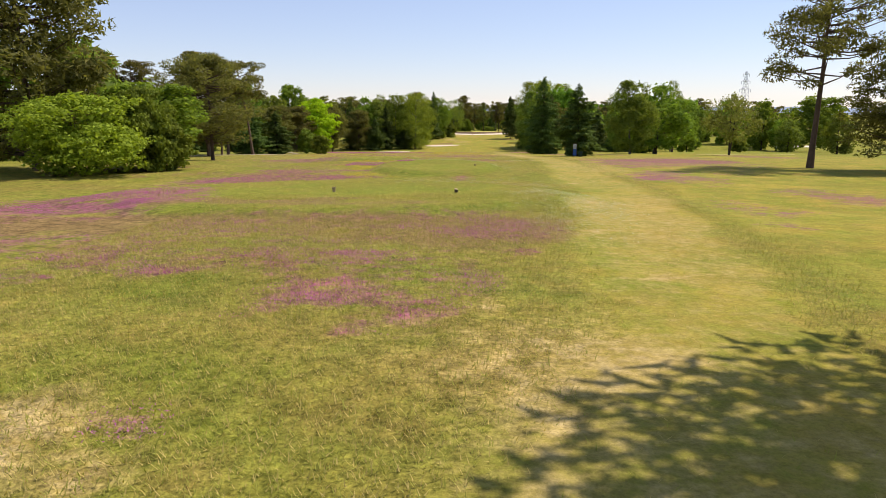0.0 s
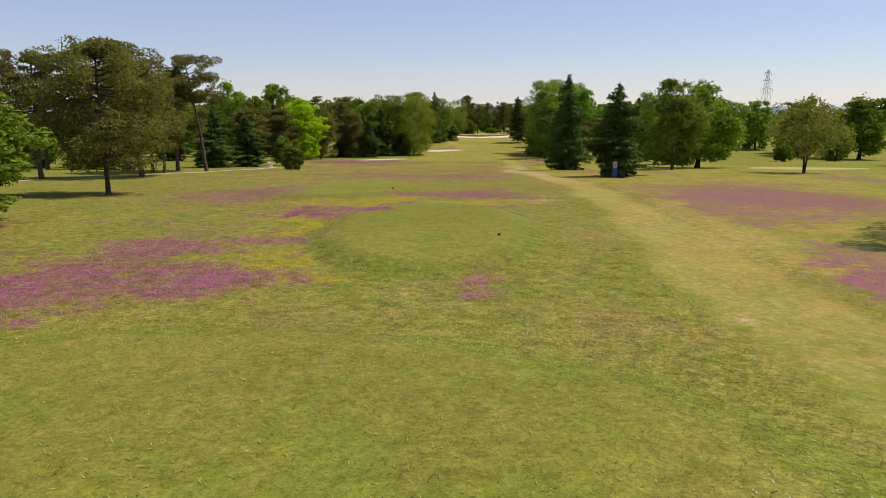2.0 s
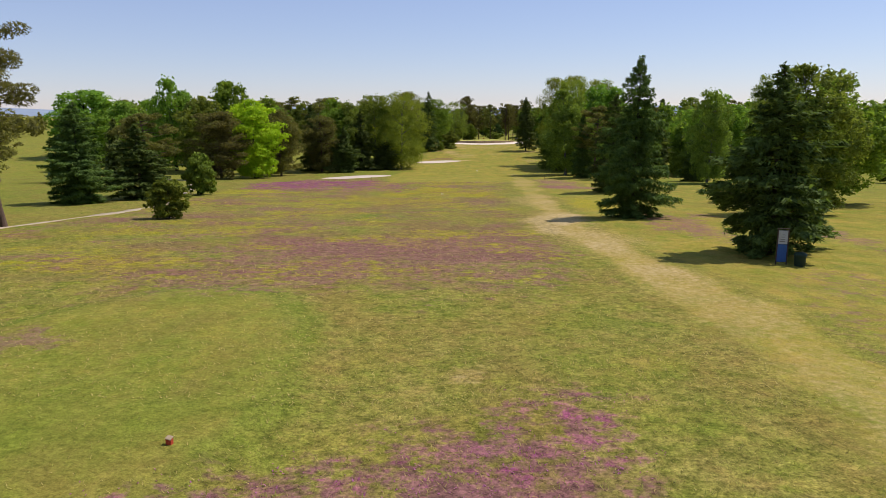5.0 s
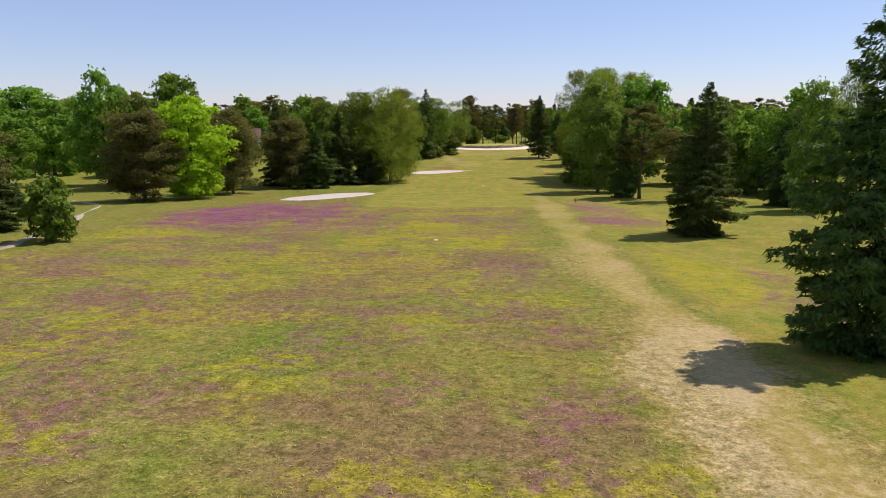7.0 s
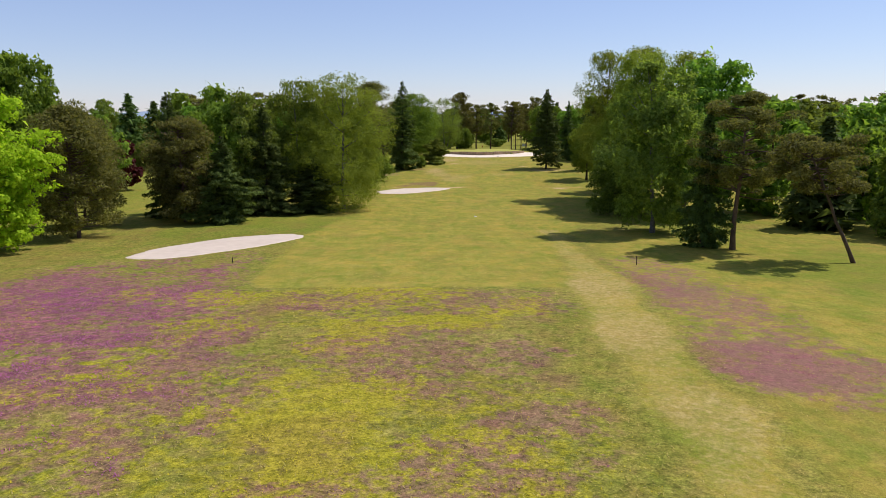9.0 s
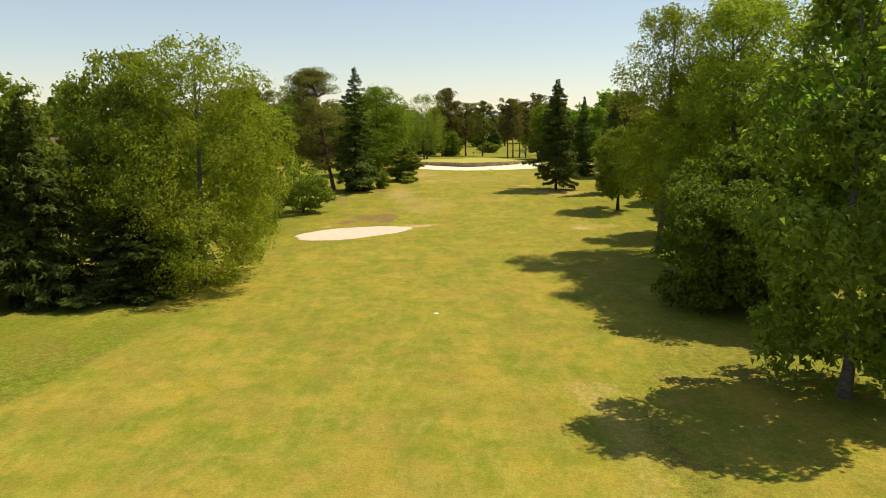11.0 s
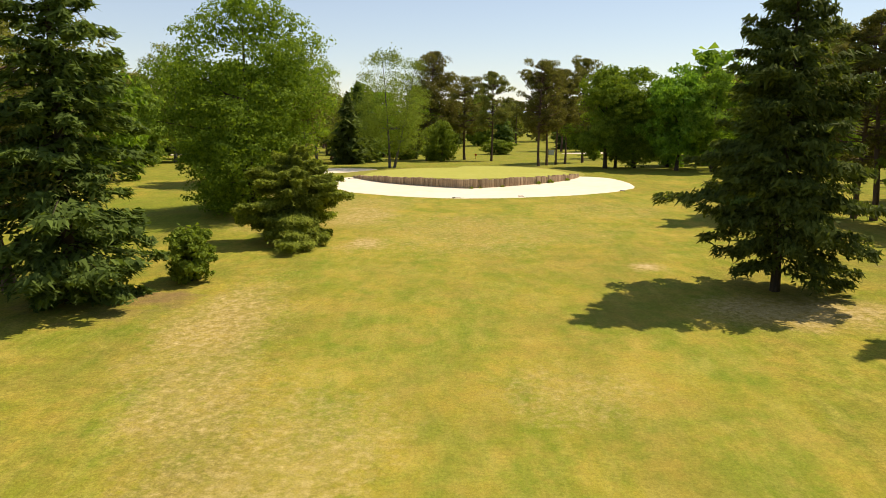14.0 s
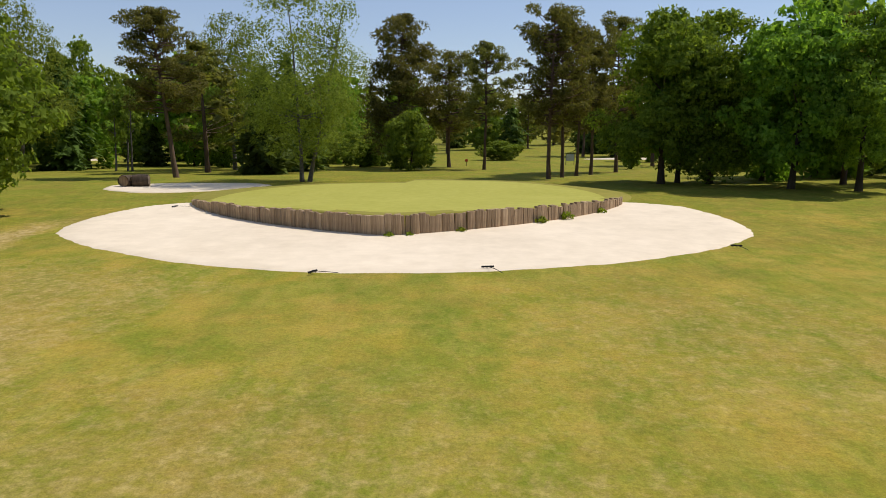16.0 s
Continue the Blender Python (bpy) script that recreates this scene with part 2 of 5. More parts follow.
beige_sand_mat = rough_material("beige_sand", (0.53, 0.435, 0.325), (0.67, 0.57, 0.44), 1.0, 0.95, 0.3, 0.03)
yellow_shrub_mat = leaf_material("yellow_shrub_leaves", (0.085, 0.135, 0.012), (0.440, 0.520, 0.050), 0.48, 0.1)
trail_mat = rough_material("sandy_earth", (0.30, 0.235, 0.135), (0.53, 0.44, 0.30), 2.0, 0.95, 0.5, 0.03)
green_mat = rough_material("putting_green_turf", (0.34, 0.34, 0.055), (0.46, 0.43, 0.095), 2.0, 0.95, 0.15, 0.01)
collar_mat = rough_material("collar_turf", (0.215, 0.205, 0.030), (0.335, 0.290, 0.056), 2.2, 0.95, 0.3, 0.02)
pale_green_mat = rough_material("pale_mown_turf", (0.33, 0.30, 0.085), (0.44, 0.39, 0.14), 2.0, 0.95, 0.15, 0.01)
log_mat = rough_material("weathered_timber", (0.20, 0.125, 0.07), (0.74, 0.56, 0.36), 7.0, 0.95, 0.8, 0.02, (1, 1, 0.10), 0.5)

# ---------------------------------------------------------------- mesh helpers
rng = np.random.default_rng(7)


def quads_mesh(name, verts, faces):
    """A mesh from an (n, 3) array and an (m, 4) array of corners."""
    verts, faces = np.asarray(verts, np.float32), np.asarray(faces, np.int32)
    me = bpy.data.meshes.new(name)
    me.vertices.add(len(verts))
    me.vertices.foreach_set("co", verts.ravel())
    k = faces.shape[1]
    me.loops.add(faces.size)
    me.loops.foreach_set("vertex_index", faces.ravel())
    me.polygons.add(len(faces))
    me.polygons.foreach_set("loop_start", np.arange(0, faces.size, k, dtype=np.int32))
    me.update(calc_edges=True)
    me.validate()
    return me


def mesh_part(name, me, material, parent=None, label="", smooth=False):
    if not me.materials:
        me.materials.append(material)
    if smooth:
        me.polygons.foreach_set("use_smooth", np.ones(len(me.polygons), bool))
    ob = new(name, me)
    ob.parent = parent
    if label:
        ob["label"] = label
    return ob


def part(name, bm, material, parent, label="", smooth=False):
    me = bpy.data.meshes.new(name)
    bm.to_mesh(me)
    bm.free()
    return mesh_part(name, me, material, parent, label, smooth)


def tube(points, radii, sides=7):
    """Verts and quads of a tapered limb along points, with a closed tip."""
    points, radii = np.asarray(points, float), np.asarray(radii, float)
    n = len(points)
    along = np.gradient(points, axis=0)
    along /= np.linalg.norm(along, axis=1)[:, None] + 1e-9
    ref = np.where(np.abs(along[:, 2:3]) < 0.9, [[0, 0, 1.0]], [[1.0, 0, 0]])
    u = np.cross(along, ref)
    u /= np.linalg.norm(u, axis=1)[:, None]
    v = np.cross(along, u)
    a = np.linspace(0, 2 * np.pi, sides, endpoint=False)
    ring = (u[:, None] * np.cos(a)[None, :, None] + v[:, None] * np.sin(a)[None, :, None]) * radii[:, None, None] + points[:, None]
    verts = np.concatenate([ring.reshape(-1, 3), points[:1], points[-1:]])
    i, j = np.meshgrid(np.arange(n - 1), np.arange(sides), indexing="ij")
    k = (j + 1) % sides
    faces = np.stack([i * sides + j, i * sides + k, (i + 1) * sides + k, (i + 1) * sides + j], -1).reshape(-1, 4)
    return verts, faces


def joined(pieces):
    verts, faces, at = [], [], 0
    for v, f in pieces:
        verts.append(v)
        faces.append(np.asarray(f) + at)
        at += len(v)
    return np.concatenate(verts), np.concatenate(faces)


def unit(v):
    return v / (np.linalg.norm(v, axis=-1, keepdims=True) + 1e-9)


def cards(at, along, facing, length, width, r, spread=0.5):
    """One small pointed leaf at each place, lying along a direction and facing another, both shaken by spread."""
    n = len(at)
    f = unit(unit(facing) + spread * r.normal(size=(n, 3)))
    d = unit(along) + spread * r.normal(size=(n, 3))
    d = unit(d - f * (d * f).sum(1)[:, None])
    side = np.cross(f, d)
    length = np.broadcast_to(length, n)[:, None] * r.uniform(0.65, 1.35, (n, 1))
    width = np.broadcast_to(width, n)[:, None] * r.uniform(0.65, 1.35, (n, 1))
    back = at - 0.4 * d * length
    verts = np.stack([back - 0.5 * side * width, back + 0.5 * side * width, at + 0.6 * d * length], 1).reshape(-1, 3)
    return verts, np.arange(3 * n).reshape(-1, 3)


# ---------------------------------------------------------------- ground form
PROFILE_Y = np.array([-400, -60, 0, 12, 20, 30, 42, 55, 75, 85, 103, 127, 140, 155, 175, 190, 208, 225, 245, 265, 285, 303, 322, 336, 355, 380, 395, 410, 445, 520, 900, 5000])
PROFILE_Z = np.array([2.6, 2.6, 2.5, 2.35, 2.1, 1.5, 1.05, .85, .2, -.45, -1.25, -2.3, -3.2, -4.0, -4.9, -5.5, -6.6, -7.5, -8.0, -8.3, -8.2, -7.6, -6.9, -6.5, -6.3, -6.0, -6.1, -6.8, -8.0, -9, -10, -10])
_y = np.arange(-400, 5000, 1.0)
_z = np.interp(_y, PROFILE_Y, PROFILE_Z)
_k = np.exp(-0.5 * (np.arange(-15, 16) / 5.0) ** 2)
_z = np.convolve(np.pad(_z, 15, mode="edge"), _k / _k.sum(), mode="valid")
TEES = ((-5.0, 32.2, 10.4, 8.8, 0.36), (-1.0, 58.3, 4.7, 10.5, 0.40), (-9.0, 86.5, 6.0, 12.5, 0.25))


def plateau(x, y, cx, cy, rx, ry, soft=0.35):
    d = np.sqrt(((x - cx) / rx) ** 2 + ((y - cy) / ry) ** 2)
    s = np.clip((1 + soft / 2 - d) / soft, 0, 1)
    return s * s * (3 - 2 * s)


def height(x, y):
    x, y = np.asarray(x, float), np.asarray(y, float)
    z = np.interp(y, _y, _z)
    for cx, cy, rx, ry, h in TEES:
        z = z + h * plateau(x, y, cx, cy, rx, ry)
    z = z + 0.05 * np.sin(x * 0.31 + 0.4 * np.sin(y * 0.13)) * np.sin(y * 0.23 + 1.0)
    far = np.clip((np.abs(x - 8) - 60) / 140, 0, 1)
    return z - 1.5 * far * np.clip((300 - y) / 300, -0.3, 1) * (x > 0)


def fbm(x, y, scale, seed, octaves=3):
    """Soft value noise in 0..1 for laying out the plants."""
    r = np.random.default_rng(seed)
    total, amp = 0.0, 1.0
    out = np.zeros(np.shape(x))
    for _ in range(octaves):
        table = r.random((64, 64))
        u, v = np.asarray(x) / scale, np.asarray(y) / scale
        i, j = np.floor(u).astype(int), np.floor(v).astype(int)
        a, b = u - i, v - j
        a, b = a * a * (3 - 2 * a), b * b * (3 - 2 * b)
        g00, g10 = table[i % 64, j % 64], table[(i + 1) % 64, j % 64]
        g01, g11 = table[i % 64, (j + 1) % 64], table[(i + 1) % 64, (j + 1) % 64]
        out += amp * ((g00 * (1 - a) + g10 * a) * (1 - b) + (g01 * (1 - a) + g11 * a) * b)
        total += amp
        amp, scale = amp * 0.55, scale * 0.47
    return out / total


def blob(x, y, patches, soft=0.95):
    """The strongest of several worn-edged patches (x, y, half width, half depth, strength)."""
    x, y = np.asarray(x, float), np.asarray(y, float)
    wx, wy = fbm(x, y, 1.5, 51) - 0.5, fbm(x, y, 1.5, 52) - 0.5
    bx, by = fbm(x, y, 5.0, 53) - 0.5, fbm(x, y, 5.0, 54) - 0.5
    out = np.zeros(np.shape(x))
    for cx, cy, rx, ry, s in patches:
        near = np.nonzero((np.abs(x - cx) < 2.6 * rx + 1) & (np.abs(y - cy) < 2.6 * ry + 1))
        u = x[near] - cx + min(2.4, 1.5 * rx) * wx[near] + 0.9 * rx * bx[near]
        v = y[near] - cy + min(2.4, 1.5 * ry) * wy[near] + 0.9 * ry * by[near]
        d = np.sqrt((u / rx) ** 2 + (v / ry) ** 2)
        out[near] = np.maximum(out[near], s * np.clip((1.45 - d) / soft, 0, 1))
    return out


# mown track from the tees to the fairway: its two edges by distance
TRACK_Y = [-60, 0, 9, 20, 38, 57, 80, 92, 120, 140, 170, 189, 202, 230]
TRACK_L = [-3, -1.2, 0.3, 2.9, 5.8, 7.2, 9.2, 9.8, 9.0, 9.8, 11.0, 12.0, 13.5, 15]
TRACK_R = [6, 5.5, 6.0, 7.5, 11, 11.8, 14, 15, 12.8, 14.3, 15.6, 17.2, 18.5, 19]
# fairway edges
FAIR_Y = [196, 200, 227, 242, 264, 275, 288, 305, 318, 330, 345, 360]
FAIR_L = [-8, -10, -12.2, -10, -6.8, -4, 2, 6, 5.5, 3.0, -2, -5]
FAIR_R = [13, 14, 18, 24, 25, 25, 24, 25, 27, 30, 37, 44]

# drifts of thyme and sorrel, lush spots and straw: place, half width, half depth, strength
THYME_A = ((-13.6, 29.1, 3.4, 7, .9), (-8.1, 15.9, 1.4, 2.6, .8), (-2, 13, .9, .9, 1), (-3, 11.9, .4, .7, .6), (.3, 13.7, .5, .9, .9), (-.8, 11.9, .6, .4, .8), (-1.1, 10.7, .4, .5, 1), (-6, 14.3, .5, .6, .6), (-3.2, 7.5, .4, .4, .5), (17.8, 33, 1.6, 5.2, .9), (20.3, 76.5, 5.4, 19.8, .7), (14.6, 47.5, 1.6, 5.5, .7), (-2.1, 12.7, 1.1, .9, 1), (.1, 12.8, .3, .4, 1), (-.9, 11.5, .4, .4, .8), (-.3, 11.5, .3, .4, .9), (-1.1, 10.5, .3, .3, 1), (-1.1, 10.1, .3, .3, .8), (-3.2, 11.2, .4, .4, .5))
THYME_B = ((1.3, 21.5, 1.6, 1.9, .9), (.8, 19.2, 1.5, 1.4, .9), (-1.3, 21.2, 1.1, 1.5, .6), (-3.9, 18.3, .7, .9, .7), (-7.4, 21.9, 1.4, 1.2, .5), (-2, 16.1, .8, .6, .7), (-.5, 16.7, .8, .6, .5), (-7.4, 16, .5, .8, .9), (-5.7, 14.4, .6, .6, .9), (-4.3, 14.2, .3, .3, .4), (.4, 14.3, .5, .5, .8), (1.3, 17, .4, .5, .6), (-13.7, 29.6, 2.9, 4.2, .9), (-11.8, 23.2, .7, 1.4, .7), (9.6, 21.1, .5, 1.2, .7), (11.3, 27.3, 1.3, 3.8, .4), (-11.9, 26.1, 1.3, 1.7, 1), (-6.1, 19.9, 1.2, 2.7, .5), (.6, 13.8, .3, .4, 1))
THYME_C = ((-1.6, 12.8, .4, .5, 1), (-2.7, 12.6, .7, .6, .6), (.0, 12.5, .3, .4, .9), (-13.1, 43.6, 3.1, 2.3, 1), (-10.5, 46.9, 4.5, 2.5, 1), (-11.2, 53, 3.4, 2.6, .7), (1, 46.6, .6, 1.3, .9), (-14.9, 75.7, 2.5, 6.4, .8), (18.7, 69.4, 4.3, 10.8, .9), (14.3, 46.5, 2.6, 2.1, 1), (16.1, 52.6, 1.5, 2.9, .5), (45.4, 102.1, 3.6, 11.4, .9), (-11, 53, 2.3, 1.7, .9), (-7.2, 55.1, 2.3, .9, .9), (-7.5, 46.6, 1.8, 1, .9), (-8.5, 49.3, 1.6, .8, .7), (1.1, 46.7, .5, .4, .7), (1, 45.3, .4, .5, .9), (-9.1, 64, 2.3, 1.9, .6))
THYME_D = ((-6.4, 66.6, 2.1, 1.6, .9), (-15.4, 78.6, 4.7, 8, .8), (.7, 77.7, 4.5, 4, .9), (19.8, 72.8, 4.3, 10.1, .8), (29, 92.7, 5.3, 9.8, .6), (15.8, 61, 1.5, 1.9, .8), (-4.9, 64.7, 1.3, 1.3, 1), (-8.3, 67.2, 1, 1.1, .8), (-2.7, 67.4, 1.3, 1.4, 1), (-8, 64.1, 1.6, .9, .8), (-6.5, 62.2, .9, .6, .7), (3.5, 68.4, .9, .6, .8), (1, 75.5, 2.4, 1.9, .9), (2.5, 80.5, 2.6, 4.4, .7), (-2.6, 78, 1.5, 2, .8), (-14.5, 76.1, 2.7, 3.6, .7), (-14.8, 71.8, 1.2, 1.2, .8), (-7.6, 104, 5.9, 7.7, .6), (3.1, 108.5, 4.9, 9.3, .65))
THYME_E = ((19.8, 80, 1.8, 5.3, .8), (-2.7, 68.4, 1.3, 1.1, 1), (3.1, 68.5, 1.1, .6, .7), (-1.6, 72.4, .4, .3, .9), (-7.3, 71.7, .8, .6, .8), (-4.2, 74.4, .4, .6, .7), (-2.8, 77.5, .6, 1, .8), (.3, 75.7, 2.1, 1.3, .8), (1.9, 74.4, 1.1, .8, .8), (3.6, 78.5, 1.9, 1.5, .7), (4, 83.7, 1.7, 2.4, .6), (-3.6, 103.1, 1.1, 2.4, 1), (-15.2, 85.3, 2.7, 2.8, .7), (-18, 93.8, 2.6, 2.5, .6), (-13.3, 90.1, 1.8, 1.9, .6), (20, 129.9, 2.1, 12.1, .8), (28.2, 118.8, 2, 8.1, .7), (-23, 188.8, 6.2, 18.7, 1), (-13.8, 189.7, 2.9, 19.4, .8))
THYME_F = ((-7.4, 179.7, 2.8, 9, .7), (-25.3, 151.7, 3, 3.5, .8), (-17.9, 133.8, 1.6, 2.3, .6), (5.4, 148.1, 2.2, 6, .6), (5.3, 123.9, 1.6, 2.3, .5), (5.3, 117.4, 2.1, 1.8, .55), (-7, 114.2, 1.1, .4, .6), (18, 122.1, 1.1, 2.9, .8), (24.6, 132.7, 1.2, 1.7, .7), (21.1, 194.8, 3.1, 14.6, .8), (-23.4, 189.4, 8, 9.7, 1), (-21.9, 174.6, 5.8, 4.9, .85), (-12.4, 191.7, 3.6, 7.4, .7), (4.2, 152.2, .8, .9, .9), (5.3, 146.6, 2.6, 3.6, .6), (19.9, 181.8, 3.6, 5.4, .9), (21.6, 147.7, 1, 2.2, 1), (-23.8, 185.6, 3.1, 6.3, 1), (-19.9, 193.3, 4.5, 8.5, .9))
THYME_G = ((-4, 110, 9, 6, .9), (1, 78, 3.9, 3.6, 1), (-6.5, 64.2, 2.7, 2.6, 1), (-14.6, 75.8, 2.6, 6, .8), (-11.3, 52.7, 1.8, 2.4, 1), (-9.1, 47, 2.2, 1.5, 1), (18.3, 74.9, 2.9, 13, .9), (25.2, 76, 2.9, 13, .9), (15.3, 52.1, 1.4, 2.5, 1), (-6.3, 169.6, .9, 2.2, .6), (5, 192.6, 8.1, 3.5, .55), (3.4, 180.2, 4.7, 4.9, .5), (6.7, 160.3, .9, .9, .8), (3.2, 158.4, .9, 1.1, .6), (20.3, 179.6, 4.1, 3.9, 1), (20.7, 195.8, 3, 6.4, .7), (-2.4, 156.6, .6, .7, .6), (-5.1, 156.7, .7, .6, .6), (-10.6, 308.4, 3.4, 2.1, .6), (-8.2, 311.5, 1.8, 1.9, .4), (-8.1, 308.6, 3.3, 1.3, .6), (-8.3, 303.3, .8, .6, .5))
SORREL_A = ((-1.1, 70.8, 4.9, 3.6, .9), (-4.9, 64.8, 1.2, 3, .7), (-7, 59.8, .9, .9, .9), (-6.5, 51.3, .9, 2.1, .6), (-4.3, 47.3, 1.2, .8, .6), (-3.5, 72.3, 1.9, 1.6, 1), (-5, 69.6, 1.3, 1.5, .6), (.7, 70.3, 1.8, 1.3, .8), (-6.6, 59, 1.2, 1.2, .9), (-12, 70.4, 1, .7, .7), (-5.2, 73.4, 1.4, 1.5, .9), (-2.5, 74.8, 1.8, 1.2, .8), (-.4, 70.4, .8, .5, .9), (-4.9, 68.3, .5, .3, .7), (-3.9, 76.9, .8, .9, .6), (-3.1, 20.5, .3, .8, .6), (16.9, 144.6, 2, 5.5, .9), (-5.8, 151.4, 3.2, 6.1, .6), (3.6, 169.6, 6.4, 7.5, .6))
SORREL_B = ((-6.8, 71, 3.3, 2.2, 1.3), (-6.9, 58.7, 1.1, 1.8, 1.3), (-8.4, 62.9, 1.5, 1.8, 1.1), (1.8, 72.6, 2.3, 2.4, .9), (13.6, 48.6, .8, .9, 1), (-6.1, 49.9, 1.1, 2.6, .7), (-11.8, 146.1, 3.7, 7.7, .5), (18.4, 151.3, 2.1, 5.8, .9), (18.3, 143, 1.5, 2.4, .8), (-1.8, 194.6, 4.2, 5, .9), (-1.1, 169.2, 7.7, 10.7, .55), (-13.5, 151.8, 3.8, 4.8, .5), (-.6, 195.1, 4.7, 3.1, .9), (3, 172.5, 4.9, 2.8, .7), (3.6, 166.2, 4, 4.5, .65), (-5.9, 165.5, 2.3, 1.9, .8), (-2.8, 168.7, 1.6, 2.3, .8), (-10.3, 179.1, 2.8, 3.9, .6), (-5.9, 160, 2.3, 2, .7), (-8.6, 184.3, 1.9, 4.8, .5))
GREEN_SPOT_A = ((-4.2, 130.3, 3.1, 4, 1), (-4, 133.8, 3.8, 3.2, .8), (.6, 114, 1.5, 1.6, .6), (-4, 16.1, .7, .7, .9), (-.6, 13.4, .4, .4, .9), (-5, 13.1, 1, .7, .5), (-3.7, 10.7, .4, .4, .7), (-3.5, 8.2, .3, .3, .9), (-4.8, 9.2, .7, .9, .5), (.7, 61.5, 2.8, 1.9, .8), (4.1, 30.8, 1.1, 1.7, .7), (5.4, 296.1, 1, 4.2, .7), (16, 274.7, 3.9, 5.9, .5), (-.6, 173.5, 1.5, 1.8, .6))
STRAW_A = ((5.7, 73.5, 2.1, 1.5, .8), (5.6, 71.3, .9, .8, .8), (1.6, 87.7, .9, .6, .8), (.4, 11.6, .3, .3, .9), (-.7, 10.8, .3, .3, .9), (3.6, 20.2, .3, .7, .7), (3.7, 14, .3, .3, .8), (11.3, 126.6, 1.9, 5.9, 1), (10.7, 117, 3.3, 6.2, .7), (2.5, 110.7, 1.2, 1.4, .5), (-3.2, 6.6, .3, .4, .9), (11.2, 134.5, 2, 3.7, .7), (13.2, 158.3, 2.1, 3.2, .7), (7.2, 331.4, 1.9, 2.4, .8), (5.9, 344.6, 3.2, 6.3, .7), (24.4, 325, 1.1, 1, .9), (27, 285.1, 1.6, 1.6, .9), (2.6, 315.6, 2.4, 7.8, .7), (15.8, 308.7, 1.9, 2.6, .4))
STRAW_B = ((5.7, 28.7, .3, 1.1, .9), (13.7, 69.1, .9, 2.2, .7), (15.3, 76.3, .6, 1.1, .8), (7.3, 42.5, .3, .6, .8), (2.6, 350.3, 3.5, 7.3, .5))
BROWN = ((0.6, 292.6, 3.4, 2.4, .9), (-2.6, 289.2, 2.6, 1.8, .8), (3.6, 290.2, 2.6, 2.0, .6), (2, 294.6, 2, .9, .8), (-11, 205, 9, 3, .3), (-3, 101, 10, 5, .35), (20, 75, 6, 14, .3), (-17, 80, 5, 9, .35), (-10, 77, 6, 3, .6), (2, 78, 6, 4, .6), (-11, 47.5, 6, 5, .7), (23, 78, 7, 13, .85), (18.9, 180.4, 4.0, 3.8, 1), (19, 197, 2, 7, .6), (-4, 112, 10, 9, .7), (-9, 103, 12, 5, .5), (-4, 16, 6, 6, .25), (-4, 318, 5, 3, .5), (42, 322, 5, 6, .4), (0, 118, 8, 8, .4))
DRY = ((7.6, 287.6, 1.6, .9, .9), (-5.6, 285.9, 1.1, .5, 1), (-8, 284.4, .9, .4, 1), (-4.4, 293.9, .8, .3, 1), (6.8, 287.2, 1.9, 1.2, 1.1), (5.4, 286.2, 1.5, 1, 1), (27, 285.3, 1.6, .7, 1), (31, 286.6, 1.0, .8, .9), (4, 307.8, 2.5, 4, .6), (16.8, 308, 3, 3, .4), (-4.2, 7.0, .8, 1.2, .9), (1.2, 8.5, 1.5, 2.2, .7), (11, 152, 2.6, 9, .6), (9.5, 124, 1.8, 10, .9), (5, 341, 4, 4, .6), (-.5, 345, 4, 10, .5), (14, 336, 11, 9, .42), (4, 352, 6, 5, .5), (26, 346, 7, 7, .35), (7, 302, 4, 8, .5), (12, 60, 2.5, 12, .5), (29, 317, 5, 2.5, .8), (27.6, 287, 3, 1.0, .6), (-3, 360, 2, 8, .8))
TEE_BROWN = ((-7.2, 26.4, 3.8, 1.3, 1.0), (-2.2, 26.0, 2.2, 1.0, .9), (-11, 27.6, 2.4, 1.4, .8), (-5.2, 27.6, 1.6, 1.2, .9), (-4, 25.2, 2.4, .5, .8), (-2, 27, 1.6, .7, .7))
LUSH_SPOTS = ((-3.5, 8.6, 2.0, 1.2, .7), (-4, 17, 2.4, 1.2, .8), (-1.5, 14.6, 3.5, .9, .8), (-4.5, 13, 2, 2, .7), (1.5, 46, 3, 1.5, .5), (-1, 62, 6, 7, .8), (-12, 235, 8, 14, .7), (34, 250, 9, 26, .8), (-16, 298, 10, 32, .9), (40, 300, 8, 26, .6), (-2.5, 131, 2, 3, .8), (-22, 240, 10, 20, .7), (40, 200, 12, 20, .7), (-12, 345, 9, 22, .7))


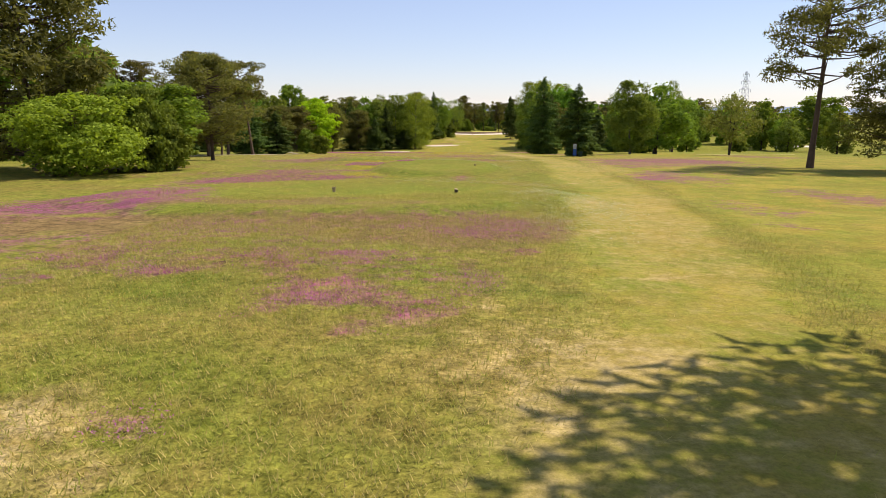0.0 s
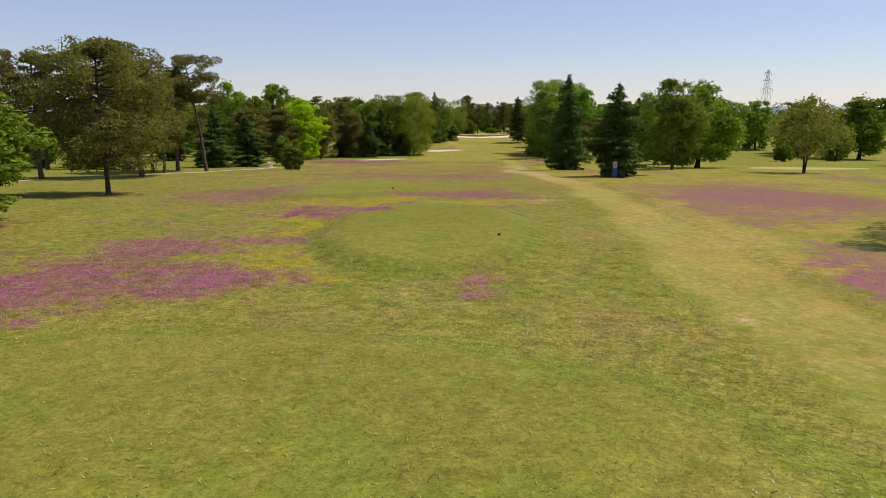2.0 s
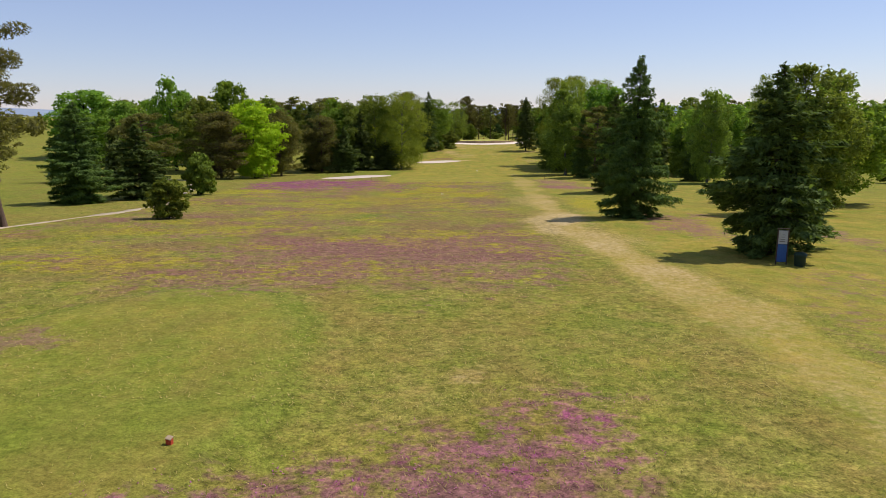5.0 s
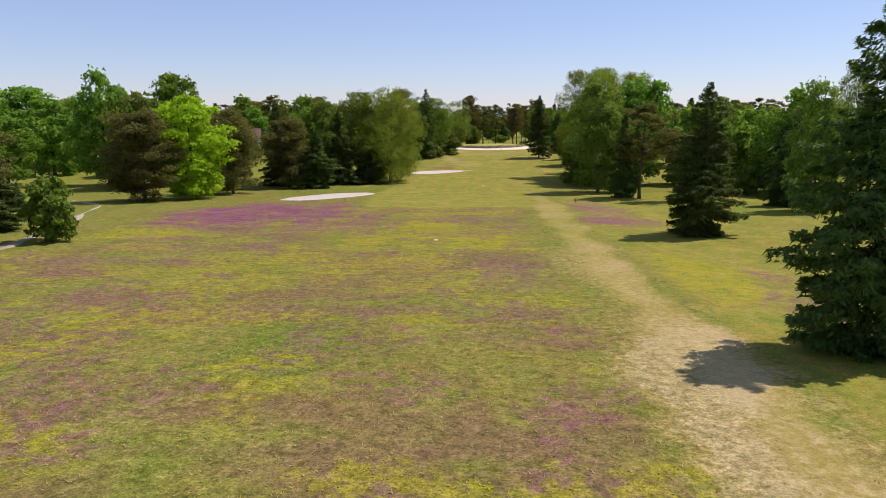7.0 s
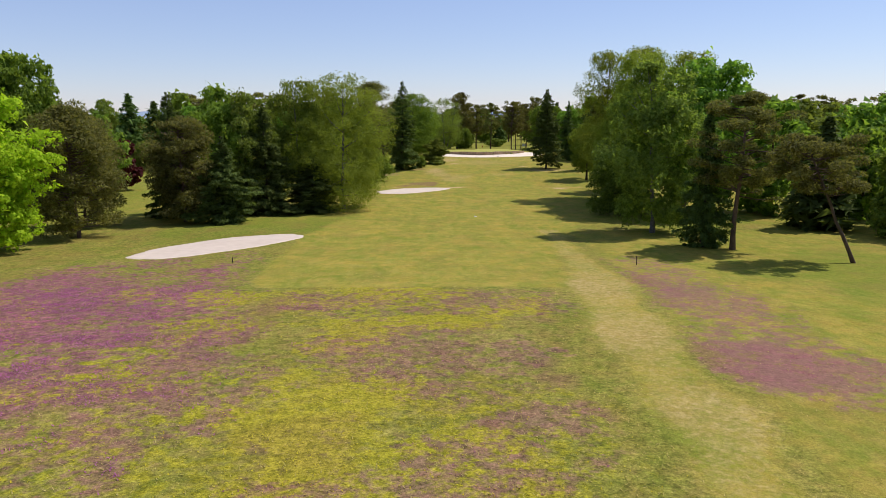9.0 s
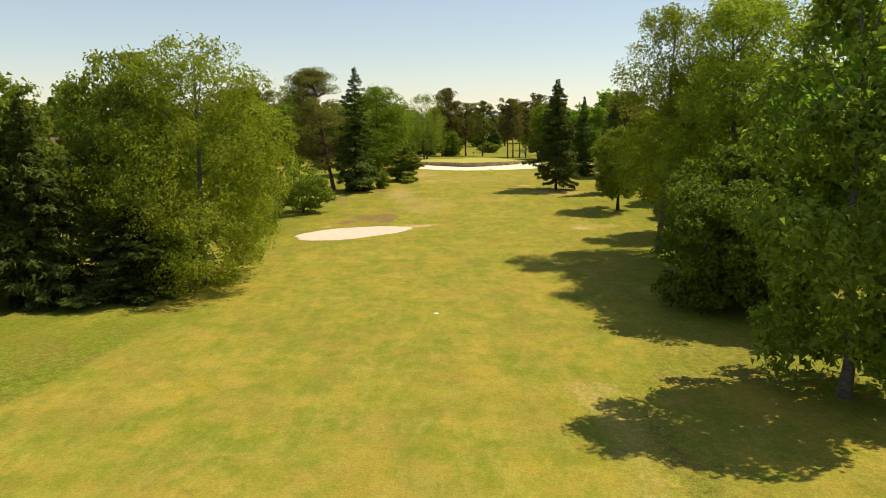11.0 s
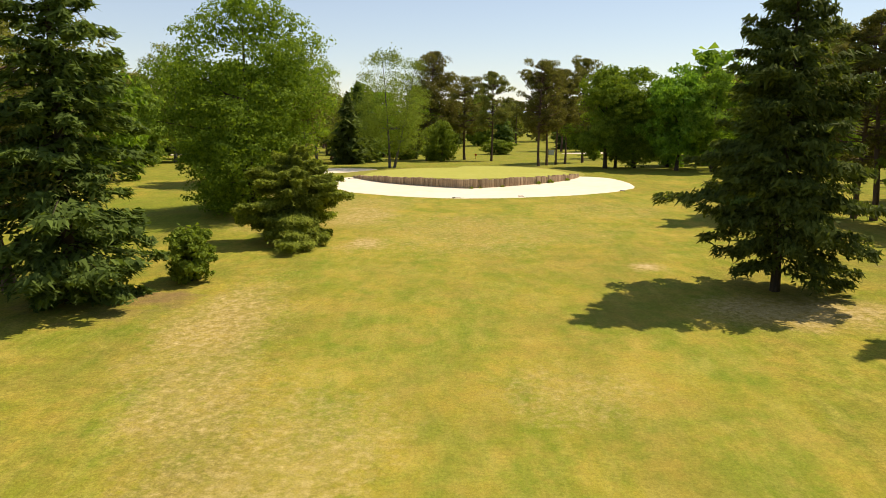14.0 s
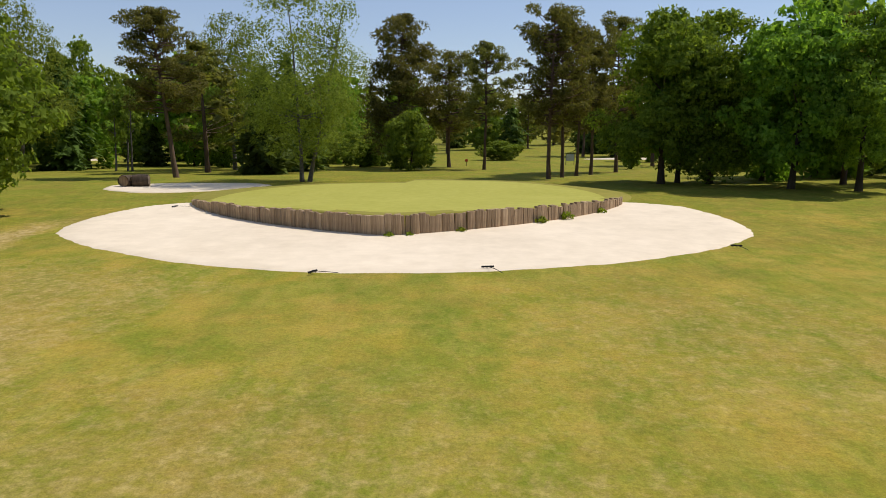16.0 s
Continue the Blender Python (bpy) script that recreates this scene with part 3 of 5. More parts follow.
def covers(x, y):
    """How much of each plant cover grows at a place."""
    n1, n2, n3 = fbm(x, y, 6.0, 1), fbm(x, y, 13.0, 2), fbm(x, y, 2.5, 3)
    tl, tr = np.interp(y, TRACK_Y, TRACK_L), np.interp(y, TRACK_Y, TRACK_R)
    wob = (n1 - 0.5) * 2.4
    track = np.clip((x - tl + wob) / 1.2, 0, 1) * np.clip((tr - x + wob) / 1.2, 0, 1) * (y < 232)
    fl, fr = np.interp(y, FAIR_Y, FAIR_L), np.interp(y, FAIR_Y, FAIR_R)
    fair = np.clip((x - fl + 0.4 * wob) / 0.8, 0, 1) * np.clip((fr - x + wob) / 1.5, 0, 1) * np.clip((y - 197.5 + 0.5 * wob) / 0.8, 0, 1) * (y < 361)
    tee = sum(plateau(x, y, cx, cy, rx * 0.95, ry * 0.95) for cx, cy, rx, ry, _ in TEES)
    rim = np.clip(sum(4 * p * (1 - p) for p in (plateau(x, y, cx, cy, rx, ry) for cx, cy, rx, ry, _ in TEES)), 0, 1)
    beyond = np.maximum(np.clip((np.abs(x - 8 + 4 * wob) - 40) / 16, 0, 1), y > 370) * np.clip(n2 * 1.4 - 0.1, 0, 1)
    late = np.clip((y - 225) / 20, 0, 1) * 0.75
    mown = np.clip(np.maximum.reduce([track, fair, 0.55 * tee, 0.8 * beyond, late, 0.8 * np.clip((x - tr + 1) / 2, 0, 1) * (y < 232)]), 0, 1)
    open_ = (1 - track) * (1 - fair) * (1 - 0.85 * np.clip(tee, 0, 1))
    magenta = blob(x, y, THYME_A + THYME_B + THYME_C + THYME_D + THYME_E + THYME_F + THYME_G) * (1 - track) * (1 - fair) * np.where(y < 25, 0.82, 1.0)
    yellow = blob(x, y, SORREL_A + SORREL_B) * (1 - track) * (1 - fair)
    side = np.clip((tl - 0.6 - x) / 1.5, 0, 1) * np.clip((x + 33) / 4, 0, 1)
    deep = side * np.clip((y - 98) / 8, 0, 1) * np.clip((198 - y) / 3, 0, 1)
    near = side * (0.9 * np.clip((26 - y) / 2, 0, 1) * np.clip((y - 8) / 3, 0, 1) + 0.6 * np.clip((y - 42) / 6, 0, 1) * np.clip((100 - y) / 6, 0, 1) * (x < -5)) * open_
    thyme, sorrel = fbm(x * 0.7, y, 3.0, 21), fbm(x * 0.7, y, 3.4, 22)
    magenta = np.maximum(magenta * (0.35 + 1.25 * n3), (deep * (0.62 + 0.38 * np.clip((y - 158) / 18, 0, 1)) * np.where(x > -9, 0.75, 1.0) + 0.46 * near) * np.clip((thyme - 0.49) * 6, 0, 0.9))
    yellow = np.maximum(yellow * (0.25 + 1.15 * fbm(x, y, 2.5, 9)), deep * (0.55 + 0.45 * np.clip((y - 148) / 14, 0, 1)) * np.clip((sorrel - 0.49) * 6, 0, 0.95))
    field = np.clip((x + 34) / 8, 0, 1) * np.clip((tl + 0.4 - x + wob) / 1.0, 0, 1) * np.clip((y - 16.5 + 1.5 * wob) / 3, 0, 1) * np.clip((24.6 - y) / 1.2, 0, 1)
    brown = np.maximum.reduce([blob(x, y, BROWN) * open_ * np.where(y > 280, 1.4 * np.clip((fbm(x, y, 1.6, 91) - 0.30) * 4.5, 0.4, 1), 1), 0.68 * deep * np.clip((fbm(x * 0.7, y, 4.0, 33) - 0.46) * 5, 0, 1), 0.95 * field * np.clip(0.25 + 1.3 * n1, 0, 1) * (1 - tee), 0.78 * blob(x, y, TEE_BROWN)])
    dry = np.maximum(blob(x, y, DRY + STRAW_A + STRAW_B), (0.55 + 0.22 * np.clip((y - 95) / 10, 0, 1) * np.clip((170 - y) / 15, 0, 1) - 0.12 * (y < 60)) * track * (0.4 + n1))
    lush = np.maximum.reduce([blob(x, y, LUSH_SPOTS + GREEN_SPOT_A), 0.55 * np.clip(tee, 0, 1) * (0.5 + n1), 0.95 * rim * (0.45 + n3), 0.55 * np.clip((np.abs(x - 8 + 4 * wob) - 38) / 14, 0, 1), 0.5 * (y > 372)]) * (1 - 0.8 * fair)
    return mown, magenta, yellow, dry, lush, brown


def vivid(x, y):
    """How fresh the thyme blooms: faded in the middle of the meadow."""
    far = np.clip((y - 168) / 12, 0, 1) * np.clip((-2 - x) / 10, 0, 1)
    brick = np.maximum(np.clip((x - 13) / 2, 0, 1) * np.clip((125 - y) / 10, 0, 1), np.clip((-9 - x) / 2, 0, 1) * np.clip((y - 58) / 6, 0, 1) * np.clip((104 - y) / 8, 0, 1))
    return (1 - 0.65 * brick) * np.where((y > 17) & (y < 25), 0.6, 1.0) * np.clip(np.maximum.reduce([far, np.clip((96 - y) / 12, 0, 1), 0.34 * np.clip((x - 14) / 2, 0, 1)]), 0.25, 1)


def spaced(core_from, core_to, step, low, high):
    core = np.arange(core_from, core_to + 1e-6, step) if np.ndim(core_from) == 0 else core_from
    up, out, s = core[-1], [], step
    while up < high:
        s *= 1.25
        up += s
        out.append(up)
    down, back, s = core[0], [], step
    while down > low:
        s *= 1.25
        down -= s
        back.append(down)
    return np.array(back[::-1] + list(core) + out)


def build_ground():
    rows = np.concatenate([np.arange(-8, 4, 0.7), np.arange(4, 60, 0.32), np.arange(60, 402, 0.8)])
    xs, ys = spaced(-31, 41, 0.58, -4500, 4500), spaced(rows, None, 0.7, -600, 4800)
    gx, gy = np.meshgrid(xs, ys, indexing="ij")
    gz = height(gx, gy)
    nx, ny = gx.shape
    i, j = np.meshgrid(np.arange(nx - 1), np.arange(ny - 1), indexing="ij")
    a = i * ny + j
    faces = np.stack([a, a + ny, a + ny + 1, a + 1], -1).reshape(-1, 4)
    me = quads_mesh("ground", np.stack([gx, gy, gz], -1).reshape(-1, 3), faces)
    mown, magenta, yellow, dry, lush, brown = (np.clip(c, 0, 1).ravel() for c in covers(gx, gy))
    one = np.ones_like(mown)
    for name, some in (("cover_a", (mown, magenta, yellow, one)), ("cover_b", (dry, lush, brown, one)), ("cover_c", (vivid(gx, gy).ravel(), one, one, one))):
        layer = me.color_attributes.new(name, "FLOAT_COLOR", "POINT")
        layer.data.foreach_set("color", np.stack(some, -1).astype(np.float32).ravel())
    return tagged(mesh_part("ground", me, ground_mat, None, "", True), "dry olive golf course turf with wildflower meadow and mown track", "ground", kind="structure")


build_ground()


def sand_bed(name, cx, cy, rx, ry, turn, label, seed=0, wobble=1.0, material=None, category="sand bunker", blunt=(2.0, 2.0)):
    """A level bed with an uneven outline whose rim is tucked under the turf."""
    bm = bmesh.new()
    rings, n = 14, 300
    r = np.random.default_rng(seed)
    ph = r.uniform(0, 6.3, 5)
    rows = []
    for k in range(rings + 1):
        s = math.sqrt(k / rings)
        row = []
        for q in range(n if k else 1):
            a = 2 * math.pi * q / n
            e = 1 + wobble * (0.05 * math.sin(3 * a + ph[0]) + 0.022 * math.sin(7 * a + ph[1]) + 0.010 * math.sin(17 * a + ph[2]) + 0.007 * math.sin(41 * a + ph[3]) + 0.006 * math.sin(73 * a + ph[4]) + r.normal() * 0.004)
            power = 2 / blunt[math.sin(a) > 0]
            u, v = s * e * rx * math.copysign(abs(math.cos(a)) ** power, math.cos(a)), s * e * ry * math.copysign(abs(math.sin(a)) ** power, math.sin(a))
            x, y = cx + u * math.cos(turn) - v * math.sin(turn), cy + u * math.sin(turn) + v * math.cos(turn)
            z = float(height(x, y)) + (0.07 if k < rings else -0.08)
            row.append(bm.verts.new((x, y, z)))
        rows.append(row)
    for k in range(rings):
        for q in range(n):
            if k == 0:
                bm.faces.new((rows[0][0], rows[1][q], rows[1][(q + 1) % n]))
            else:
                bm.faces.new((rows[k][q], rows[k + 1][q], rows[k + 1][(q + 1) % n], rows[k][(q + 1) % n]))
    ob = part(name, bm, material or sand_mat, None, "", True)
    return tagged(ob, label, category, kind="structure")


sand_bed("fairway_bunker", -18.3, 220.7, 10.6, 4.2, math.radians(57.7), "long pale sand bunker beside the fairway", seed=1, material=beige_sand_mat)
sand_bed("fairway_bunker", -1.4, 281.8, 7.5, 3.4, math.radians(29), "long pale sand bunker beside the fairway", seed=2, material=beige_sand_mat)
sand_bed("back_bunker", -3.5, 387.0, 6.8, 4.4, 0.1, "pale sand bunker in tree shade behind the green", seed=3)
sand_bed("green_bunker", 16.6, 366.4, 18.7, 11.6, 0.0, "wide white sand bunker curving round the raised green", seed=4, wobble=0.3, blunt=(1.9, 3.4))
sand_bed("far_bunker", 137, 277, 9, 5, 0.2, "pale sand bunker far off among the trees", seed=5)
sand_bed("far_bunker", 56, 476, 10, 4, 0.0, "pale sand bunker far off among the trees", seed=6)
sand_bed("far_bunker", -62, 468, 12, 5, 0.0, "pale sand bunker far off among the trees", seed=7)
sand_bed("second_green", 60, 143, 9.5, 8, 0.0, "pale mown putting green of the next hole", seed=8, wobble=0.4, material=pale_green_mat, category="putting green")


def sandy_trail(points, half):
    """A worn sandy footpath along points."""
    bm = bmesh.new()
    line = np.array(points, float)
    t = np.linspace(0, len(line) - 1, 90)
    xs, ys = np.interp(t, range(len(line)), line[:, 0]), np.interp(t, range(len(line)), line[:, 1])
    last = None
    for k in range(len(t)):
        x, y = xs[k] + 0.25 * math.sin(k * 0.31), ys[k]
        w = half * max(0.05, 0.45 + 0.75 * math.sin(k * 0.9 + 1) * math.sin(k * 0.37))
        row = []
        for q, dz in ((-1.0, -0.08), (-0.8, 0.05), (0.0, 0.06), (0.8, 0.05), (1.0, -0.08)):
            row.append(bm.verts.new((x + q * w, y, float(height(x + q * w, y)) + dz)))
        if last:
            for q in range(4):
                bm.faces.new((last[q], last[q + 1], row[q + 1], row[q]))
        last = row
    return tagged(part("sandy_path", bm, trail_mat, None, "", True), "worn sandy footpath along the edge of the meadow", "path", kind="structure")


sandy_trail(((-46, 96), (-38, 110), (-33.5, 120), (-30, 136), (-30.7, 147), (-33.8, 160), (-37, 172), (-46, 200), (-60, 215)), 0.8)

# ---------------------------------------------------------------- raised green and its timber wall
GREEN_X, GREEN_Y = 15.9, 376.0


def green_edge(a):
    """The outline of the green at the angle a: a blunt prow in front, round behind."""
    c, v = math.cos(a), math.sin(a)
    power = 2 / 1.38 if v < 0 else 1.0
    return GREEN_X + 14.5 * math.copysign(abs(c) ** power, c), GREEN_Y + (12.9 if v < 0 else 11.4) * math.copysign(abs(v) ** power, v)


def edge_height(a):
    """The green's rim stands highest in front and dips to the ground at the sides."""
    c, v = math.cos(a), math.sin(a)
    side = -5.98 if c < 0 else -5.72
    return side + (-5.22 - side if v < 0 else 0.35) * min(1.0, abs(v) * 1.15) ** 0.9


def build_green():
    bm = bmesh.new()
    n, rings, rows = 96, 14, []
    for k in range(rings + 3):
        s = min(k / rings, 1.0)
        row = []
        for q in range(n):
            a = 2 * math.pi * q / n
            x, y = green_edge(a)
            x, y = GREEN_X + s * (x - GREEN_X), GREEN_Y + s * (y - GREEN_Y)
            z = -5.45 + s * s * (edge_height(a) + 5.45) + 0.03 * math.sin(x * 0.3) * math.sin(y * 0.25)
            if k > rings:
                front = math.sin(a) < 0.05
                grow = 0.0 if front else 2.5 * (k - rings) * min(1.0, math.sin(a) / 0.5)
                x += grow * math.cos(a)
                y += grow * math.sin(a)
                z = float(height(x, y)) - 0.1 if k == rings + 2 or front else 0.5 * (z + float(height(x, y)))
            row.append(bm.verts.new((x, y, z)))
        rows.append(row)
    for k in range(rings + 2):
        for q in range(n):
            f = (rows[k][q], rows[k + 1][q], rows[k + 1][(q + 1) % n], rows[k][(q + 1) % n])
            if k == 0:
                continue
            bm.faces.new(f)
    bm.faces.new(rows[1])
    for f in bm.faces:
        c = f.calc_center_median()
        f.material_index = int(((c.x - GREEN_X) / 13.2) ** 2 + ((c.y - GREEN_Y) / (10.6 if c.y < GREEN_Y else 10.2)) ** 2 > 1)
    green = part("putting_green", bm, green_mat, None, "", True)
    green.data.materials.append(collar_mat)
    return tagged(green, "smooth raised putting green held by a timber wall", "putting green", kind="structure")


build_green()


def build_log_wall():
    wall = tagged(new("retaining_wall"), "weathered upright timbers holding the raised green above the sand", "retaining wall")
    r = random.Random(3)
    meshes = []
    for v in range(6):
        bm = bmesh.new()
        w, d = 0.13 + 0.012 * v, 0.11
        pts = [(-w, -d), (-w * 0.75, -d * 1.25), (w * 0.7, -d * 1.2), (w, -d * 0.9), (w * 0.95, d), (-w * 0.95, d)]
        low = [bm.verts.new((x * 1.02, y, 0.0)) for x, y in pts]
        high = [bm.verts.new((x * (0.9 + 0.02 * v), y * 0.95, 1.0 + 0.03 * math.sin(3 * x / w + v))) for x, y in pts]
        for q in range(6):
            bm.faces.new((low[q], low[(q + 1) % 6], high[(q + 1) % 6], high[q]))
        bm.faces.new(high)
        me = bpy.data.meshes.new("timber")
        bm.to_mesh(me)
        bm.free()
        me.materials.append(log_mat)
        meshes.append(me)
    steps = 900
    angles = [math.radians(180) + math.pi * k / steps for k in range(steps + 1)]
    line = [green_edge(a) for a in angles]
    gone, due = 0.0, 0.1
    for k in range(1, steps):
        dx, dy = line[k][0] - line[k - 1][0], line[k][1] - line[k - 1][1]
        gone += math.hypot(dx, dy)
        if gone < due:
            continue
        due += 0.24 * r.uniform(0.85, 1.2)
        x, y = line[k]
        a = angles[k]
        foot = float(height(x, y)) - 0.25
        top = edge_height(a) + r.uniform(-0.07, 0.08) + 0.02
        log = new("timber", meshes[r.randrange(6)])
        log.parent = wall
        log.matrix_basis = pose(x, y, foot, r.uniform(-2.5, 2.5), r.uniform(-3, 3), math.degrees(math.atan2(dy, dx))) @ Matrix.Diagonal((r.uniform(0.75, 1.0), r.uniform(0.8, 1.3), top - foot, 1))
    return wall


build_log_wall()

# ---------------------------------------------------------------- trees


def trunk_line(h, lean, r, bend=0.25, n=9):
    t = np.linspace(0, 1, n)
    wob = np.cumsum(r.normal(size=(n, 2)), 0) * bend / n
    wob[0] = 0
    return np.stack([lean[0] * t + wob[:, 0], lean[1] * t + wob[:, 1], h * t - 0.3 * (1 - t)], 1)


def finish_tree(name, label, category, trunk, crown, bark, leaves, group=""):
    tree = tagged(new(name), label, category, group)
    mesh_part("trunk", quads_mesh("trunk", *joined(trunk)), bark, tree, "", True)
    mesh_part("crown", quads_mesh("crown", *crown), leaves, tree)
    return tree


def lobed_crown(r, h, w, low, lobes, leaves, size, shape, droop=0.0, fill=0.2):
    """Leaf clumps gathered in lobes inside the outline that shape(t) gives, t from the crown's foot to its top."""
    tries = r.uniform(0.0, 1.0, lobes * 6)
    t = tries[r.random(lobes * 6) < np.array([shape(v) for v in tries]) ** 1.3 + 0.05]
    t = np.resize(t, lobes)
    ang = r.uniform(0, 2 * np.pi, lobes)
    ph = r.uniform(0, 6.3, 3)
    uneven = 1 + 0.13 * np.sin(2 * ang + ph[0] + 5 * t) + 0.10 * np.sin(3 * ang + ph[1] - 8 * t)
    env = np.array([shape(v) for v in t]) * w / 2 * uneven
    size_l = w * r.uniform(0.06, 0.125, lobes) * (0.7 + 0.4 * env / (w / 2))
    rad = np.maximum(0, env * np.sqrt(r.uniform(0.16, 1.0, lobes)) - 0.5 * size_l)
    c = np.stack([rad * np.cos(ang), rad * np.sin(ang), low + t * (h - low)], 1)
    c[:, 2] = np.clip(c[:, 2], 0.5 * size_l, h - 0.7 * size_l)
    knots = 14
    owner = np.repeat(np.arange(lobes), knots)
    outward = unit(np.stack([np.cos(ang), np.sin(ang), 0.9 * (2 * t - 0.7)], 1))[owner]
    way = unit(r.normal(size=(lobes * knots, 3)) + 0.45 * outward + np.array([0, 0, 0.2]))
    size_k = size_l[owner] * r.uniform(0.25, 0.6, len(owner))
    ck = c[owner] + way * (0.8 * size_l[owner])[:, None] * np.array([1.1, 1.1, 0.75])
    hang = droop * r.uniform(0.15, 1.0, len(owner)) * np.clip(0.35 + 0.65 * np.hypot(ck[:, 0], ck[:, 1]) / (w / 2), 0, 1.2)
    outer = leaves - int(fill * leaves)
    share = size_k ** 2 * (1 + hang)
    pick = r.choice(len(owner), outer, p=share / share.sum())
    d = unit(r.normal(size=(outer, 3)) + 0.6 * way[pick])
    fall = r.random(outer) ** 1.4
    spread = np.array([1.0, 1.0, 0.6]) * (1 - 0.35 * fall * (droop > 0))[:, None]
    at = ck[pick] + d * (size_k[pick] * r.uniform(0.35, 1.15, outer))[:, None] * spread
    at[:, 2] -= fall * hang[pick]
    inner = r.choice(lobes, leaves - outer)
    at = np.concatenate([at, c[inner] * np.array([0.86, 0.86, 1.0]) + r.normal(size=(leaves - outer, 3)) * (0.45 * size_l[inner])[:, None]])
    face = np.concatenate([d + 0.35 * outward[pick], r.normal(size=(leaves - outer, 3))])
    at[:, 2] = np.where(at[:, 2] < 0.15, 0.15 + 0.6 * r.random(leaves), at[:, 2])
    big = np.where(np.arange(leaves) < outer, size, 1.6 * size)
    along = r.normal(size=(leaves, 3)) + np.array([0, 0, -0.6 - 1.4 * (droop > 0)])
    return c, cards(at, along, face + np.array([0, 0, 0.35]), big, big * (0.62 if droop else 0.9), r, 0.36)


def limbs_to(r, base_line, radius, ends, count, sides=5):
    out = []
    for c in ends[r.permutation(len(ends))[:count]]:
        k = int(np.clip(np.searchsorted(base_line[:, 2], c[2] * 0.72), 1, len(base_line) - 2))
        s = base_line[k]
        mid = s + 0.5 * (c - s) + np.array([0, 0, -0.08 * np.linalg.norm(c - s)])
        out.append(tube([s, mid, c], [radius * 0.38 * (1 - 0.6 * k / len(base_line)), radius * 0.2, radius * 0.06], sides))
    return out


def broadleaf(seed, h=12.0, w=9.0, low=1.2, leaves=17000, size=0.29, name="maple_tree", label="", mat=None, shape=None, stems=1, droop=0.0, lobes=80, bark=None):
    r = np.random.default_rng(seed)
    shape = shape or (lambda t: math.sqrt(max(0.0, 1 - (2 * t * 0.95 - 0.85) ** 2 / 1.1)) if t < 0.99 else 0.2)
    c, crown = lobed_crown(r, h, w, low, int(lobes * 1.4), leaves, size, shape, droop)
    wood = []
    for s in range(stems):
        lean = r.normal(size=2) * (0.25 + 0.5 * (stems > 1))
        line = trunk_line(h * 0.86, lean, r)
        rad = 0.022 * h / math.sqrt(stems)
        wood.append(tube(line, np.linspace(rad, rad * 0.12, len(line)) * np.r_[1.35, np.ones(len(line) - 1)], 8))
        wood += limbs_to(r, line, rad, c, 12 // stems + 2)
    return finish_tree(name, label, "tree" if h > 6.5 else "shrub", wood, crown, bark or bark_mat, mat or maple_mat)


def birch(seed, h=18.0, w=9.0, leaves=26000, name="birch_tree", label="", size=0.30, limbs=26, mat=None, low=0.08, stems=1, lobes=150):
    """A birch: a pale stem, thin rising limbs and billowing foliage whose sprays hang down."""
    r = np.random.default_rng(seed)
    c, crown = lobed_crown(r, h, w, low * h, lobes, leaves, size, lambda t: max(0.05, math.sin(math.pi * (0.18 + 0.75 * t ** 0.85))) ** 0.6, 1.5 * h / 18, fill=0.14)
    wood = []
    for k in range(stems):
        line = trunk_line(h * 0.92, r.normal(size=2) * (0.7 + 0.9 * (stems > 1)), r, 0.5)
        line[:, 0] += 0.55 * (k - 0.5 * (stems - 1))
        rad = 0.013 * h / math.sqrt(stems)
        wood.append(tube(line, np.linspace(rad, 0.03, len(line)) * np.r_[1.3, np.ones(len(line) - 1)], 8))
        wood += limbs_to(r, line, rad * 0.8, c, limbs // stems, 4)
    return finish_tree(name, label, "tree", wood, crown, birch_bark_mat, mat or birch_mat)


